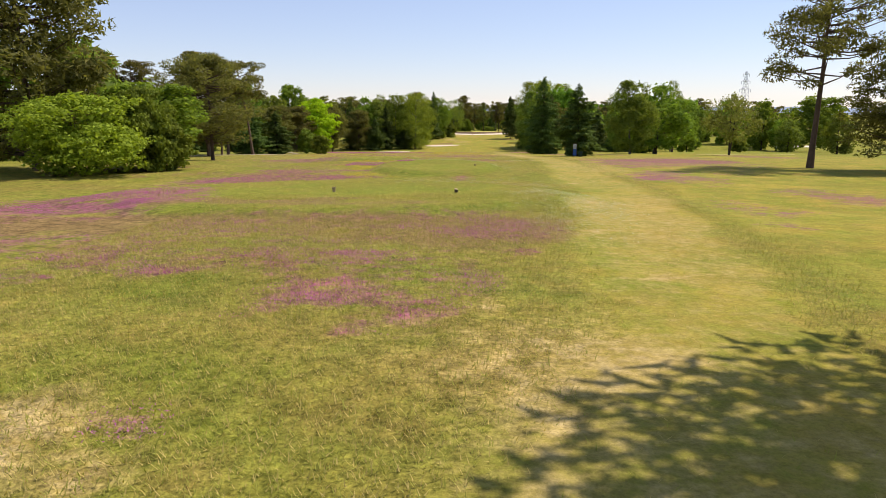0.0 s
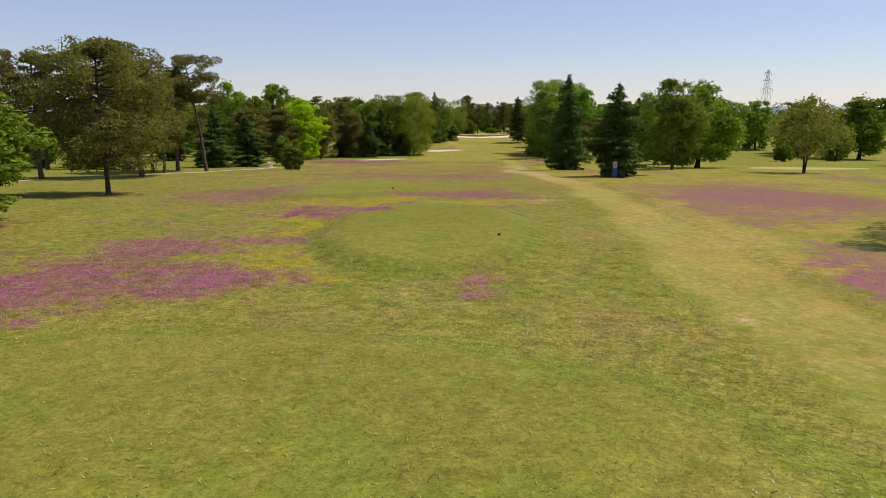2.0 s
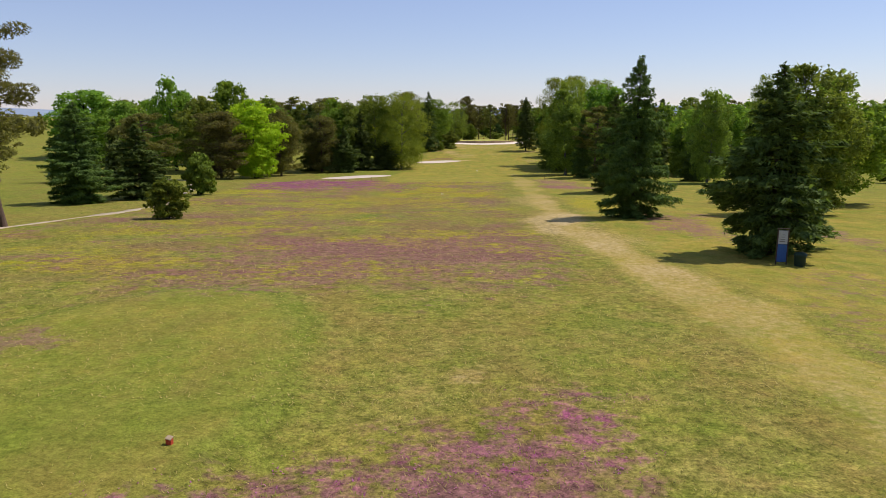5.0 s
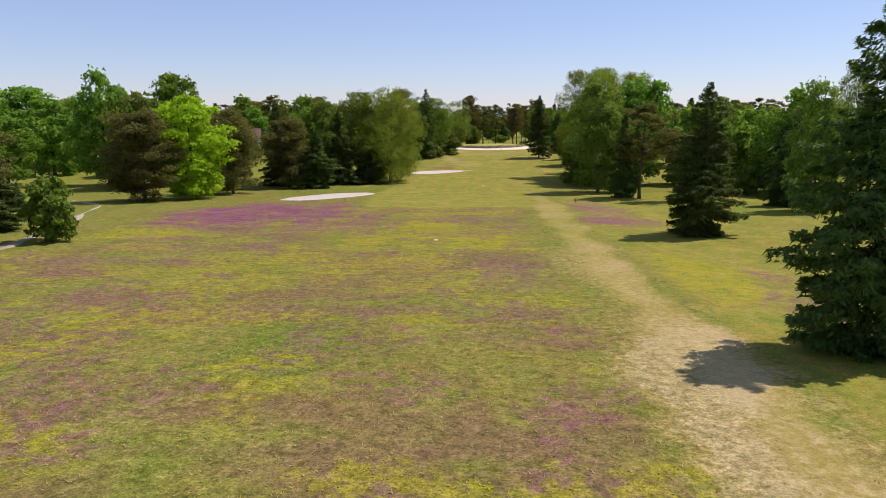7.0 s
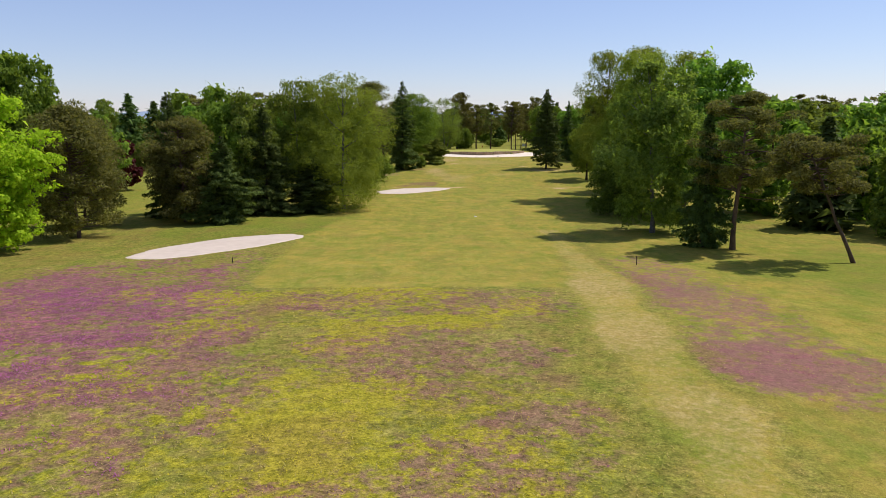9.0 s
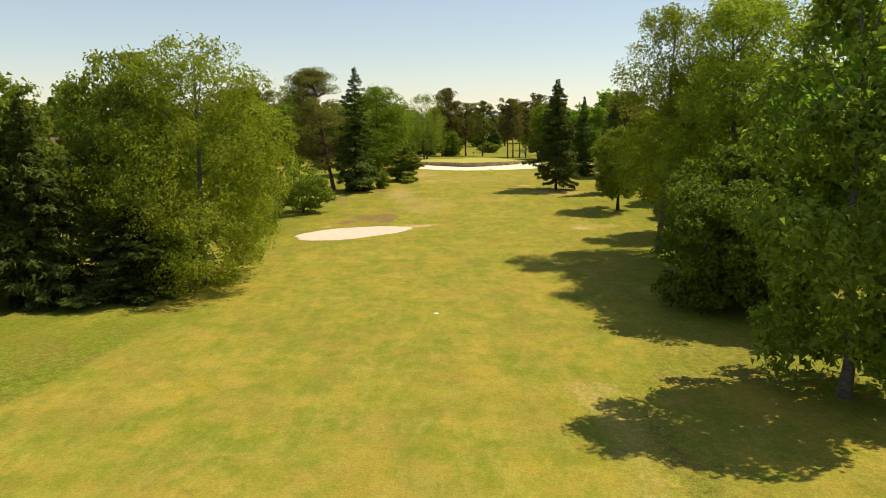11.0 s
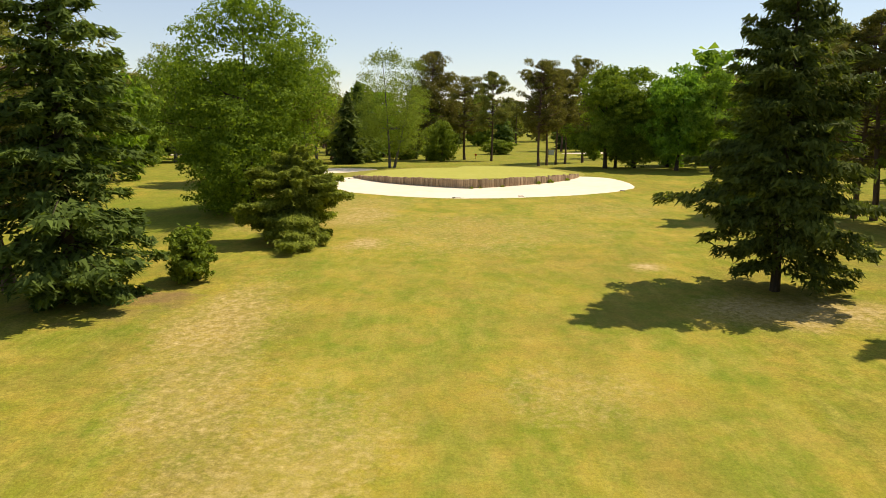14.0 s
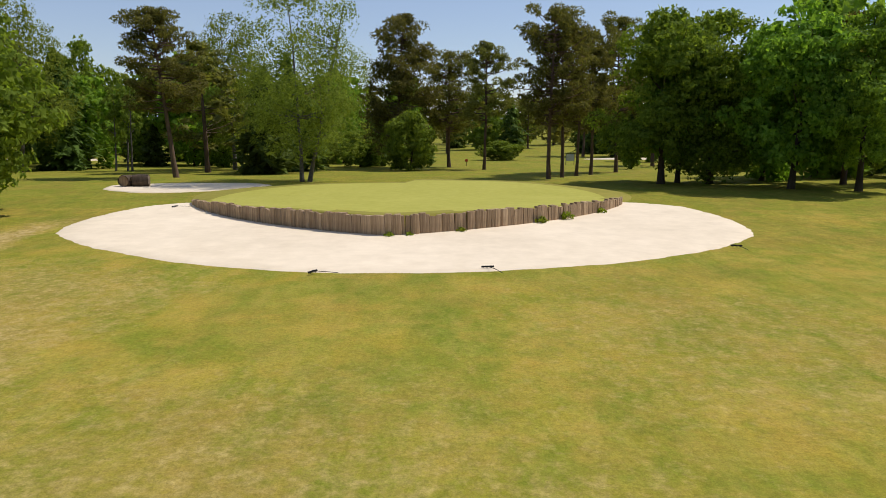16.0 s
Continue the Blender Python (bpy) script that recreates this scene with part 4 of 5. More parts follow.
def spruce(seed, h=14.0, w=7.0, low=0.5, name="spruce_tree", label="", mat=None, thin=0.0, dens=1.0, big=1.0, taper=0.9, rag=0.16, belly=1.2):
    """A spruce: whorls of sagging fronds with raised tips, uneven in reach, round a straight stem."""
    r = np.random.default_rng(seed)
    lump = r.uniform(0, 6.3, 3)
    line = trunk_line(h * 0.98, r.normal(size=2) * 0.1, r, 0.1)
    rad = 0.014 * h
    wood = [tube(line, np.linspace(rad, 0.02, len(line)) * np.r_[1.3, np.ones(len(line) - 1)], 7)]
    at, out, ln = [], [], []
    z = low
    while z < h * 0.985:
        t = (z - low) / (h - low)
        full = w / 2 * ((1 - t ** belly) ** taper * (0.60 + 0.40 * min(1, t / 0.2)) + 0.03)
        count = max(4, int(8 * (1 - 0.4 * t)))
        a0 = r.uniform(0, 6.3)
        for b in range(count):
            a = a0 + 2 * math.pi * b / count + r.normal() * 0.3
            reach = full * r.uniform(0.55, 1.14) * (1 + rag * (math.sin(2 * a + lump[0] + 5 * t) + math.sin(3 * a + lump[1] - 9 * t) + math.sin(a + lump[2] + 14 * t)))
            if r.random() < thin:
                continue
            d = np.array([math.cos(a), math.sin(a), 0])
            cross = np.array([-d[1], d[0], 0])
            s = np.array([np.interp(z, line[:, 2], line[:, 0]), np.interp(z, line[:, 2], line[:, 1]), z + r.uniform(-0.3, 0.3)])
            sag = reach * (0.34 - 0.40 * t) * r.uniform(0.6, 1.4)
            k = max(4, int(dens * (15 + 37 * reach)))
            q = np.sqrt(r.uniform(0.03, 1, k))
            wide = r.normal(size=k)
            p = s + d * (q * reach)[:, None] + cross * (wide * 0.17 * reach * (1.08 - 0.8 * q))[:, None]
            p[:, 2] += -sag * q ** 1.3 + 0.30 * reach * np.maximum(0, q - 0.55) ** 1.5 - 0.14 * np.abs(r.normal(size=k)) - 0.3 * r.random(k) ** 4
            at.append(p)
            out.append(0.8 * d + cross * (np.sign(wide) * r.uniform(0.2, 1.1, k))[:, None] + np.array([0, 0, -0.25]))
            ln.append((0.20 + 0.22 * min(1, reach / 2.5)) * np.ones(k))
            if b % 3 == 0 and dens > 0.2:
                wood.append(tube([s, s + d * reach * 0.9 + np.array([0, 0, -sag * 0.85])], [0.035, 0.008], 4))
        z += (0.21 + 0.12 * (1 - t)) * (h / 14) * r.uniform(0.75, 1.25)
    at, out, ln = np.concatenate(at), np.concatenate(out), np.concatenate(ln)
    crown = cards(at, out, 0.5 * out * np.array([1, 1, 0]) + np.array([0, 0, 0.9]), 1.15 * ln * big, 0.42 * ln * big, r, 0.45)
    return finish_tree(name, label, "tree", wood, crown, bark_mat, mat or spruce_mat)


def pine(seed, h=15.0, w=8.0, low=0.32, name="pine_tree", label="", lean=(0, 0), mat=None, clumps=90, needles=16000, side=None, big=1.0, sides=4, puff=0.74):
    r = np.random.default_rng(seed)
    line = trunk_line(h * 0.94, np.array(lean) + r.normal(size=2) * 0.3, r, 0.4)
    rad = 0.016 * h
    wood = [tube(line, np.linspace(rad, 0.05, len(line)) * np.r_[1.25, np.ones(len(line) - 1)], 9)]
    centers, sizes = [], []
    for k in range(clumps):
        t = low + (1 - low) * r.random()
        s = np.array([np.interp(t * line[-1, 2], line[:, 2], line[:, a]) for a in range(3)])
        u = (t - low) / (1 - low)
        reach = w / 2 * (0.35 + 0.75 * math.sin(math.pi * (0.22 + 0.70 * u))) * r.uniform(0.35, 1.0) * (1 if u < 0.93 else 0.4)
        a = r.uniform(0, 6.3) if side is None else side + r.normal() * 1.5
        e = s + np.array([reach * math.cos(a), reach * math.sin(a), reach * r.uniform(-0.05, 0.55)])
        e[2] = min(e[2], h - 0.3)
        mid = 0.5 * (s + e) + np.array([0, 0, -0.06 * reach])
        if sides > 3 or k % 3 == 0:
            wood.append(tube([s, mid, e], [rad * 0.26, rad * 0.16, 0.02], sides))
        centers += [e, 0.6 * e + 0.4 * mid]
        sizes += [puff * r.uniform(0.5, 1.1) * w / 8, puff * r.uniform(0.35, 0.8) * w / 8]
    centers, sizes = np.array(centers), np.array(sizes)
    pick = r.choice(len(centers), needles, p=sizes ** 2 / (sizes ** 2).sum())
    d = unit(r.normal(size=(needles, 3)) + np.array([0, 0, 0.25]))
    at = centers[pick] + d * (sizes[pick] * np.cbrt(r.uniform(0.25, 1.1, needles)))[:, None] * np.array([1.2, 1.2, 0.62])
    crown = cards(at, d, 0.5 * d + np.array([0, 0, 0.8]) + 0.6 * r.normal(size=(needles, 3)), 0.30 * big, 0.125 * big, r, 0.4)
    return finish_tree(name, label, "tree", wood, crown, pine_bark_mat, mat or pine_mat)


# moulds: each is built once and then set out
MOULDS = {
    "pine": [pine(11, clumps=130, low=0.26, label="Scots pine with a reddish bare trunk and dark layered crown"), pine(12, low=0.32, clumps=120, label="Scots pine with a reddish bare trunk and dark layered crown"), pine(13, low=0.12, clumps=150, needles=21000, big=1.12, puff=1.0, label="full dark pine with layered branches"), pine(14, low=0.36, clumps=84, label="slender Scots pine with a high open crown")],
    "full_pine": [pine(15, h=12, w=9, low=0.07, clumps=150, needles=23000, big=1.15, puff=0.95, label="broad dark pine branched down to the grass"), pine(16, h=12, w=8, low=0.04, clumps=150, needles=23000, big=1.15, puff=0.95, label="broad dark pine branched down to the grass")],
    "spruce": [spruce(21, dens=2.0, big=0.66, taper=1.0, belly=1.9, low=0.3, rag=0.13, label="dense dark green spruce with drooping branches"), spruce(22, low=0.3, w=6.6, taper=1.0, belly=1.9, rag=0.22, label="full dark green spruce branched down to the grass"), spruce(23, low=0.3, w=6.2, thin=0.05, belly=1.4, label="dense dark green spruce with drooping branches"), spruce(24, low=0.2, h=14, w=8, thin=0.04, belly=1.5, rag=0.2, label="broad shaggy dark spruce reaching the ground")],
    "big_spruce": [spruce(25, h=19, w=11, low=2.0, thin=0.02, belly=1.6, dens=1.15, rag=0.11, label="tall dark spruce with a short bare trunk over the grass"), spruce(26, h=19.8, w=8, low=0.3, belly=1.25, label="tall narrow dark spruce dense down to the grass")],
    "birch": [birch(31, label="tall birch with hanging light green foliage"), birch(32, label="tall birch with hanging light green foliage"), birch(33, w=12, leaves=34000, lobes=190, label="wide birch with hanging light green foliage")],
    "near_birch": [birch(34, h=24, w=9.5, leaves=36000, size=0.20, lobes=230, low=0.24, mat=fresh_birch_mat, label="tall birch with hanging yellow-green foliage"), birch(35, h=21, w=13, leaves=58000, size=0.20, lobes=260, low=0.03, mat=fresh_birch_mat, label="wide birch with hanging yellow-green foliage")],
    "park_birch": [birch(36, w=11, low=0.17, stems=2, leaves=32000, size=0.17, lobes=210, limbs=40, label="airy birch with two pale stems behind the green"), birch(37, w=10, low=0.2, leaves=26000, size=0.2, lobes=180, label="airy birch with a bare pale stem")],
    "near_maple": [broadleaf(48, h=16, w=12, low=0.3, leaves=62000, size=0.165, lobes=190, mat=near_maple_mat, label="tall dense green maple leafy down to the grass")],
    "maple": [broadleaf(41, label="round leafy maple in full green leaf"), broadleaf(42, h=14, w=10, label="tall leafy maple in full green leaf", lobes=95), broadleaf(43, h=12, w=10, low=1.6, label="leafy broad tree with a short trunk", lobes=75)],
    "dark_maple": [broadleaf(46, h=12, w=10, low=0.5, mat=dark_maple_mat, lobes=130, leaves=42000, size=0.22, label="dense dark green maple branched down to the grass"), broadleaf(47, h=14, w=10, low=0.9, mat=near_maple_mat, lobes=120, leaves=34000, size=0.2, label="dense dark green leafy tree")],
    "park_maple": [broadleaf(44, h=13, w=10, low=1.9, leaves=30000, size=0.21, label="dense round maple on a bare trunk beside the green", lobes=70), broadleaf(45, h=13, w=10, low=1.7, label="dense dark leafy tree on a bare trunk", lobes=80)],
    "bright": [broadleaf(51, h=14, w=10, low=0.8, label="bright yellow-green maple in fresh leaf", mat=bright_mat, leaves=24000, lobes=95)],
    "shrub": [broadleaf(61, h=5, w=6, low=0.3, label="dense leafy green shrub on the grass", name="shrub", mat=shrub_mat, leaves=11000, size=0.2, stems=3, lobes=75), broadleaf(62, h=4, w=4, low=0.2, label="dense leafy green shrub on the grass", name="shrub", mat=shrub_mat, leaves=8000, size=0.2, stems=3, lobes=60)],
    "yellow_shrub": [broadleaf(63, h=8, w=10, low=0.8, label="spreading yellow-green shrub with several stems", name="shrub", mat=yellow_shrub_mat, leaves=15000, size=0.24, stems=4, lobes=95)],
    "tuft": [broadleaf(64, h=1, w=1.5, low=0.05, label="small green tuft at the foot of the timber wall", name="shrub", mat=yellow_shrub_mat, leaves=500, size=0.16, stems=3, lobes=20)],
    "russet": [spruce(71, h=7, w=6, low=0.6, label="small spruce with russet-tinged needles", mat=russet_mat, thin=0.2, dens=0.7)],
    "red": [broadleaf(81, h=9, w=6, low=1, label="copper-red leafed tree far off", mat=red_mat, leaves=4000, size=0.5)],
    "far_pine": [pine(91, low=0.16, needles=3000, big=2.2, clumps=70, sides=3, label="dark pine standing in the far wood"), pine(92, low=0.28, needles=3000, big=2.2, clumps=60, sides=3, label="dark pine standing in the far wood")],
    "far_maple": [broadleaf(93, h=14, w=10, low=0.6, leaves=2400, size=0.84, lobes=80, label="leafy green tree standing in the far wood"), broadleaf(94, h=14, w=10, low=0.6, leaves=2400, size=0.84, lobes=80, label="leafy green tree standing in the far wood", mat=birch_mat)],
    "mid_maple": [broadleaf(96, h=14, w=10, low=0.5, leaves=4200, size=0.58, lobes=90, label="leafy green tree at the edge of the wood"), broadleaf(97, h=14, w=10, low=0.5, leaves=4200, size=0.58, lobes=90, mat=birch_mat, label="leafy light green tree at the edge of the wood")],
    "far_spruce": [spruce(95, low=0.4, dens=0.08, big=3.2, label="dark pointed spruce standing in the far wood")],
}
WIDTHS = {"pine": (8, 8, 8, 8), "full_pine": (9, 8), "spruce": (7, 6.6, 6.2, 8), "big_spruce": (11, 8), "birch": (9, 9, 12), "near_birch": (9.5, 13), "park_birch": (11, 10), "near_maple": (12,), "maple": (9, 10, 10), "bright": (10,), "park_maple": (10, 10), "dark_maple": (10, 10), "shrub": (6, 4), "yellow_shrub": (10,), "tuft": (1.5,), "russet": (6,), "red": (6,), "far_pine": (8, 8), "far_maple": (10, 10), "mid_maple": (10, 10), "far_spruce": (7,)}
USED = set()
PLACES = []
turner = random.Random(5)


def plant(kind, x, y, h, w, which=0, turn=None):
    """Set out one tree or shrub of that height and crown width."""
    moulds = MOULDS[kind]
    mould = moulds[which % len(moulds)]
    w0 = WIDTHS[kind][which % len(moulds)]
    h0 = max(corner[2] for c in mould.children for corner in c.bound_box)
    turn = turner.uniform(0, 360) if turn is None else turn
    m = pose(x, y, float(height(x, y)) - 0.05, 0, 0, turn) @ Matrix.Diagonal((w / w0, w / w0, h / h0, 1))
    PLACES.append((x, y))
    if (kind, which % len(moulds)) not in USED:
        USED.add((kind, which % len(moulds)))
        mould.matrix_basis = m
        return mould
    home = mould.matrix_basis.copy()
    mould.matrix_basis = Matrix.Identity(4)
    made = copy_thing(mould, m)
    mould.matrix_basis = home
    return made


def plant_all(kind, rows):
    for x, y, h, w, which in rows:
        plant(kind, x, y, h, w, which)


plant_all("pine", [(-45, 103, 14, 8.5, 1), (-50, 105, 15, 8, 2), (-36, 108, 15.5, 10, 2), (-38.7, 126, 14.4, 9, 0), (-39.7, 120, 13.8, 7, 3), (-37, 117, 12.6, 6.5, 1), (33.5, 54, 11.5, 8, 2), (-30, 352, 18, 10, 1)])
plant_all("pine", [(32.5, 217.2, 15.3, 9, 3), (50.3, 358, 18, 8, 1), (46.3, 342.2, 15.8, 8, 0), (10, 434, 22.5, 10.5, 2), (18.2, 440, 18.5, 10, 1), (23.3, 430, 18.3, 8, 3), (28.7, 400, 17.4, 7.5, 1), (30.5, 403, 17, 7, 3), (35.4, 413, 17.5, 7, 1), (33, 409, 16, 6.5, 3), (40, 420, 20, 8, 0)])
plant_all("full_pine", [(-31, 54, 17.5, 12.5, 0), (-44, 209, 13.7, 10.5, 1), (-36.2, 227, 15.3, 10, 0), (-56, 414, 21, 14, 1), (-29.5, 241, 14, 9, 1), (-40, 236, 15, 9, 0)])
plant_all("spruce", [(-41, 148.7, 11.5, 8, 0), (-37, 156, 9.5, 8.0, 2), (-41.2, 170.2, 6.4, 5.2, 3), (-32.8, 246, 17, 7.5, 0), (-23.8, 240, 11.2, 8, 3), (-20.6, 249.3, 15.6, 7.5, 2), (17.6, 130.5, 14.0, 6.7, 0), (20.2, 109.5, 11, 6.6, 1), (24.5, 167.8, 13.7, 7.2, 0), (48, 200, 11.6, 7.4, 2), (46.9, 169, 14.3, 8.0, 1), (30.2, 219, 13.8, 5.5, 2)])
plant_all("big_spruce", [(29.4, 320.3, 18.9, 9.0, 0), (38.3, 342.4, 16, 7.2, 1), (-5.4, 318.5, 20.8, 9.4, 1), (38, 315.6, 17.0, 5.6, 1)])
plant_all("spruce", [(-14.6, 251.6, 7.8, 9, 3)])
plant_all("birch", [(46.6, 191, 16.5, 7.5, 1), (28.6, 230.5, 19.8, 11, 0), (34.8, 134.6, 14.1, 9, 0), (-18, 259, 20, 12, 2), (38, 280, 19, 10, 1), (-24, 252, 18, 10, 1)])
plant_all("park_birch", [(5.2, 393.8, 18.5, 13, 0), (-12.2, 428, 21.8, 12, 1), (-37.7, 420, 22.5, 14, 1), (73, 230, 23, 9, 1), (60.5, 392, 14.5, 6.5, 1)])
plant_all("near_maple", [(-3.8, 346, 18.8, 14.5, 0)])
plant_all("near_birch", [(-10.9, 256, 20.5, 15, 1), (34.5, 257, 23.6, 13.5, 0), (31.8, 269.5, 24.8, 11, 0), (36, 264.8, 25, 12, 0), (41.5, 258, 23.6, 12, 0)])
plant_all("maple", [(-24, 58.2, 7.4, 9.4, 0), (-67.5, 247, 24, 13, 1), (-53.4, 249, 23, 12.5, 2), (-88, 246, 15, 13, 0), (-70, 272, 19.5, 14, 0), (-117, 300, 22, 25, 2), (-27.8, 253, 19, 11, 1), (-11, 369.5, 14.5, 11, 2), (66, 392, 12, 9, 0), (43.8, 149, 15, 13.5, 1), (117, 226, 19, 19, 0), (113, 238, 11, 10, 2)])
plant_all("maple", [(61.5, 226, 19, 13, 1), (40, 247, 23, 14, 0), (56, 366, 17.2, 10, 1), (-43, 446, 21.6, 11, 1)])
plant_all("dark_maple", [(29.2, 247, 12.4, 10.2, 0), (-14, 284, 17.7, 10.5, 1), (42, 392, 15.3, 11, 1)])
plant_all("park_maple", [(37.6, 391.6, 15.5, 11, 0), (46.5, 386, 15.3, 10, 1), (51, 384.3, 14.5, 9, 0), (34.9, 299, 12.3, 8.4, 0), (39.5, 393, 15, 8, 1)])
plant_all("bright", [(-38.8, 215.4, 16.5, 12, 0)])
plant_all("shrub", [(-21.4, 54.4, 4, 4, 1), (-22.4, 53, 6.4, 5, 0), (-22.8, 128.8, 3.7, 3.4, 1), (-32.1, 163.1, 6.0, 4.6, 1), (-1.0, 322.3, 3.2, 3.0, 1), (53, 225, 6, 5, 1), (12.9, 425, 8.4, 7.6, 0), (80, 193, 4.5, 5, 1), (4, 300 + 140, 6, 8, 0), (28, 470, 4, 9, 0)])
plant_all("yellow_shrub", [(-25.1, 49, 5.8, 9.8, 0)])
plant_all("russet", [(41.2, 291.8, 6.7, 6.2, 0)])
plant_all("red", [(-56, 283, 10, 6, 0)])


for bearing, tall in ((271, 0.35), (279, 0.3), (292, 0.35), (311, 0.5), (318, 0.6), (331, 0.45)):
    wall_x, wall_y = green_edge(radians(bearing))
    plant("tuft", wall_x + 0.35 * math.cos(radians(bearing)), wall_y + 0.35 * math.sin(radians(bearing)), tall, 1.5 * tall, 1)


def lone(thing, x, y):
    """A tree of its own shape, set down as it was built."""
    thing.matrix_basis = pose(x, y, float(height(x, y)) - 0.05)
    PLACES.append((x, y))


lone(pine(101, h=16, w=9.5, low=0.62, lean=(-1.7, 0.2), clumps=60, needles=15000, label="tall pine with a long bare grey trunk and high crown"), -33.4, 122.8)
lone(pine(102, h=11, w=8.5, low=0.55, lean=(-5.2, -0.5), clumps=54, needles=14000, label="leaning pine with a bare slanting trunk"), 39.4, 208.6)
lone(broadleaf(104, h=10, w=10, low=2.2, leaves=6500, size=0.22, stems=2, lobes=60, mat=orchard_mat, name="apple_tree", label="open old orchard tree with a leaning trunk"), 47.3, 119)
lone(spruce(105, h=6.5, w=7.2, low=0.4, thin=0.15, dens=7.0, big=0.55, taper=0.6, rag=0.28, mat=weeping_mat, label="shaggy weeping conifer with arching branches"), 2.6, 333.2)
lone(pine(106, h=11, w=7.5, low=0.42, lean=(-1.9, 0.2), clumps=60, needles=14000, label="pine with a leaning dark trunk beside the sandy path"), -37.3, 161.2)
lone(pine(107, h=21.2, w=12.5, low=0.16, lean=(-3.4, 0.4), clumps=190, needles=46000, puff=0.95, side=2.6, label="tall pine leaning over the rough with a one-sided crown"), -9.3, 320.2)
lone(broadleaf(108, h=6.7, w=8.2, low=0.7, leaves=9500, size=0.22, stems=2, lobes=46, mat=shrub_mat, name="small_tree", label="spreading small leafy tree with two leaning stems"), -10.3, 297.2)
for stem, at_x, at_y in ((109, -25.9, 420.9), (110, -24.5, 421.4), (111, -23.5, 420.6)):
    lone(birch(stem, h=11, w=3, leaves=1500, limbs=12, low=0.35, lobes=30, label="thin pale young birch with sparse leaves"), at_x, at_y)
lone(broadleaf(112, h=8.8, w=13.5, low=0.8, leaves=17000, size=0.27, stems=4, lobes=85, mat=golden_mat, name="shrub", label="broad golden-yellow leafed shrub on the rough grass"), -27, 328)
lone(pine(113, h=14.5, w=13.5, low=0.42, clumps=220, needles=46000, puff=1.35, big=1.6, label="wide pine shading the mown track with its high crown"), 12.75, 4.2)
lone(pine(114, h=14, w=14, low=0.35, clumps=110, needles=20000, label="wide pine beside the mown track"), 21, 4)
lone(pine(116, h=11.4, w=9.6, low=0.17, clumps=140, needles=22000, puff=0.9, label="broad dark pine with a short bare trunk on the rough"), -25.8, 78.5)
lone(pine(117, h=17.7, w=8, low=0.4, lean=(-1.6, 0), clumps=100, needles=22000, puff=0.85, label="dark pine with a bare leaning trunk behind the green"), -9.8, 401)
lone(pine(115, h=16.5, w=10.5, low=0.42, clumps=74, needles=13000, label="tall open pine with a straight bare trunk on the rough"), 29.2, 58)
lone(pine(103, h=16.8, w=6.5, low=0.5, lean=(-1.6, 0), clumps=46, label="slender leaning pine with a high open crown"), 47.2, 341)


def woods(count, x0, x1, y0, y1, low, high, kinds, seed, gap=5.5, keep=None):
    """Fill a stretch with trees of the far wood, not closer than gap to another."""
    r = random.Random(seed)
    made = tries = 0
    while made < count and tries < 4000:
        tries += 1
        x, y = r.uniform(x0, x1), r.uniform(y0, y1)
        if any((x - a) ** 2 + (y - b) ** 2 < gap * gap for a, b in PLACES) or (keep and keep(x, y)):
            continue
        h = r.uniform(low, high)
        plant(r.choice(kinds), x, y, h, h * r.uniform(0.55, 0.8), r.randrange(2))
        made += 1


MIDDLE = ("mid_maple", "mid_maple", "far_pine", "far_spruce")
DARK = ("far_pine", "far_pine", "far_spruce", "far_maple")


def vista(x, y):
    return abs(x - (19 + 0.118 * (y - 329))) < 7


def house_view(x, y):
    return (abs(x - (2 - 0.311 * (y - 122))) < 6 and y < 336) or math.hypot(x + 64, y - 334) < 10


plant_all("mid_maple", [(-58.5, 321, 5.2, 7, 0), (-64.5, 323, 5.4, 7, 1), (-61.5, 317, 4.6, 6, 0), (-70, 325, 6.5, 7, 1)])
woods(13, -110, -52, 95, 200, 11, 15, DARK, 1)
woods(24, -110, -48, 235, 400, 14, 20, MIDDLE, 2, keep=house_view)
woods(7, -52, -24, 335, 405, 12, 17, MIDDLE, 3)
woods(26, -110, 12, 436, 505, 15, 21, MIDDLE, 4)
woods(24, 45, 150, 405, 520, 15, 21, MIDDLE, 5, keep=vista)
woods(9, -60, 3, 408, 432, 13, 18, MIDDLE, 19)
woods(9, 60, 100, 396, 430, 12, 16, MIDDLE, 20)
woods(14, -40, 110, 500, 545, 14, 20, DARK, 6, keep=vista)
woods(22, -80, 130, 550, 600, 14, 20, DARK, 17)
woods(24, 62, 135, 245, 400, 13, 19, MIDDLE, 7)
woods(8, 44, 64, 300, 400, 12, 16, MIDDLE, 8)
woods(7, 80, 170, 110, 215, 6, 10, MIDDLE, 9, 14)
woods(13, -85, -37, 28, 96, 12, 16, DARK, 10)
woods(5, 38, 80, 38, 66, 9, 14, DARK, 11)
woods(8, 48, 75, 200, 250, 12, 17, MIDDLE, 12)


woods(34, -110, 15, 436, 480, 5, 10, ("far_maple", "far_spruce"), 13, 4)
woods(16, 42, 130, 425, 480, 4, 7, ("far_maple", "far_spruce"), 14, 4, keep=vista)
woods(12, -90, -45, 100, 190, 3, 6, ("far_maple", "far_spruce"), 15, 4)
woods(10, -80, -32, 250, 330, 3, 6, ("far_maple", "far_spruce"), 16, 4, keep=house_view)


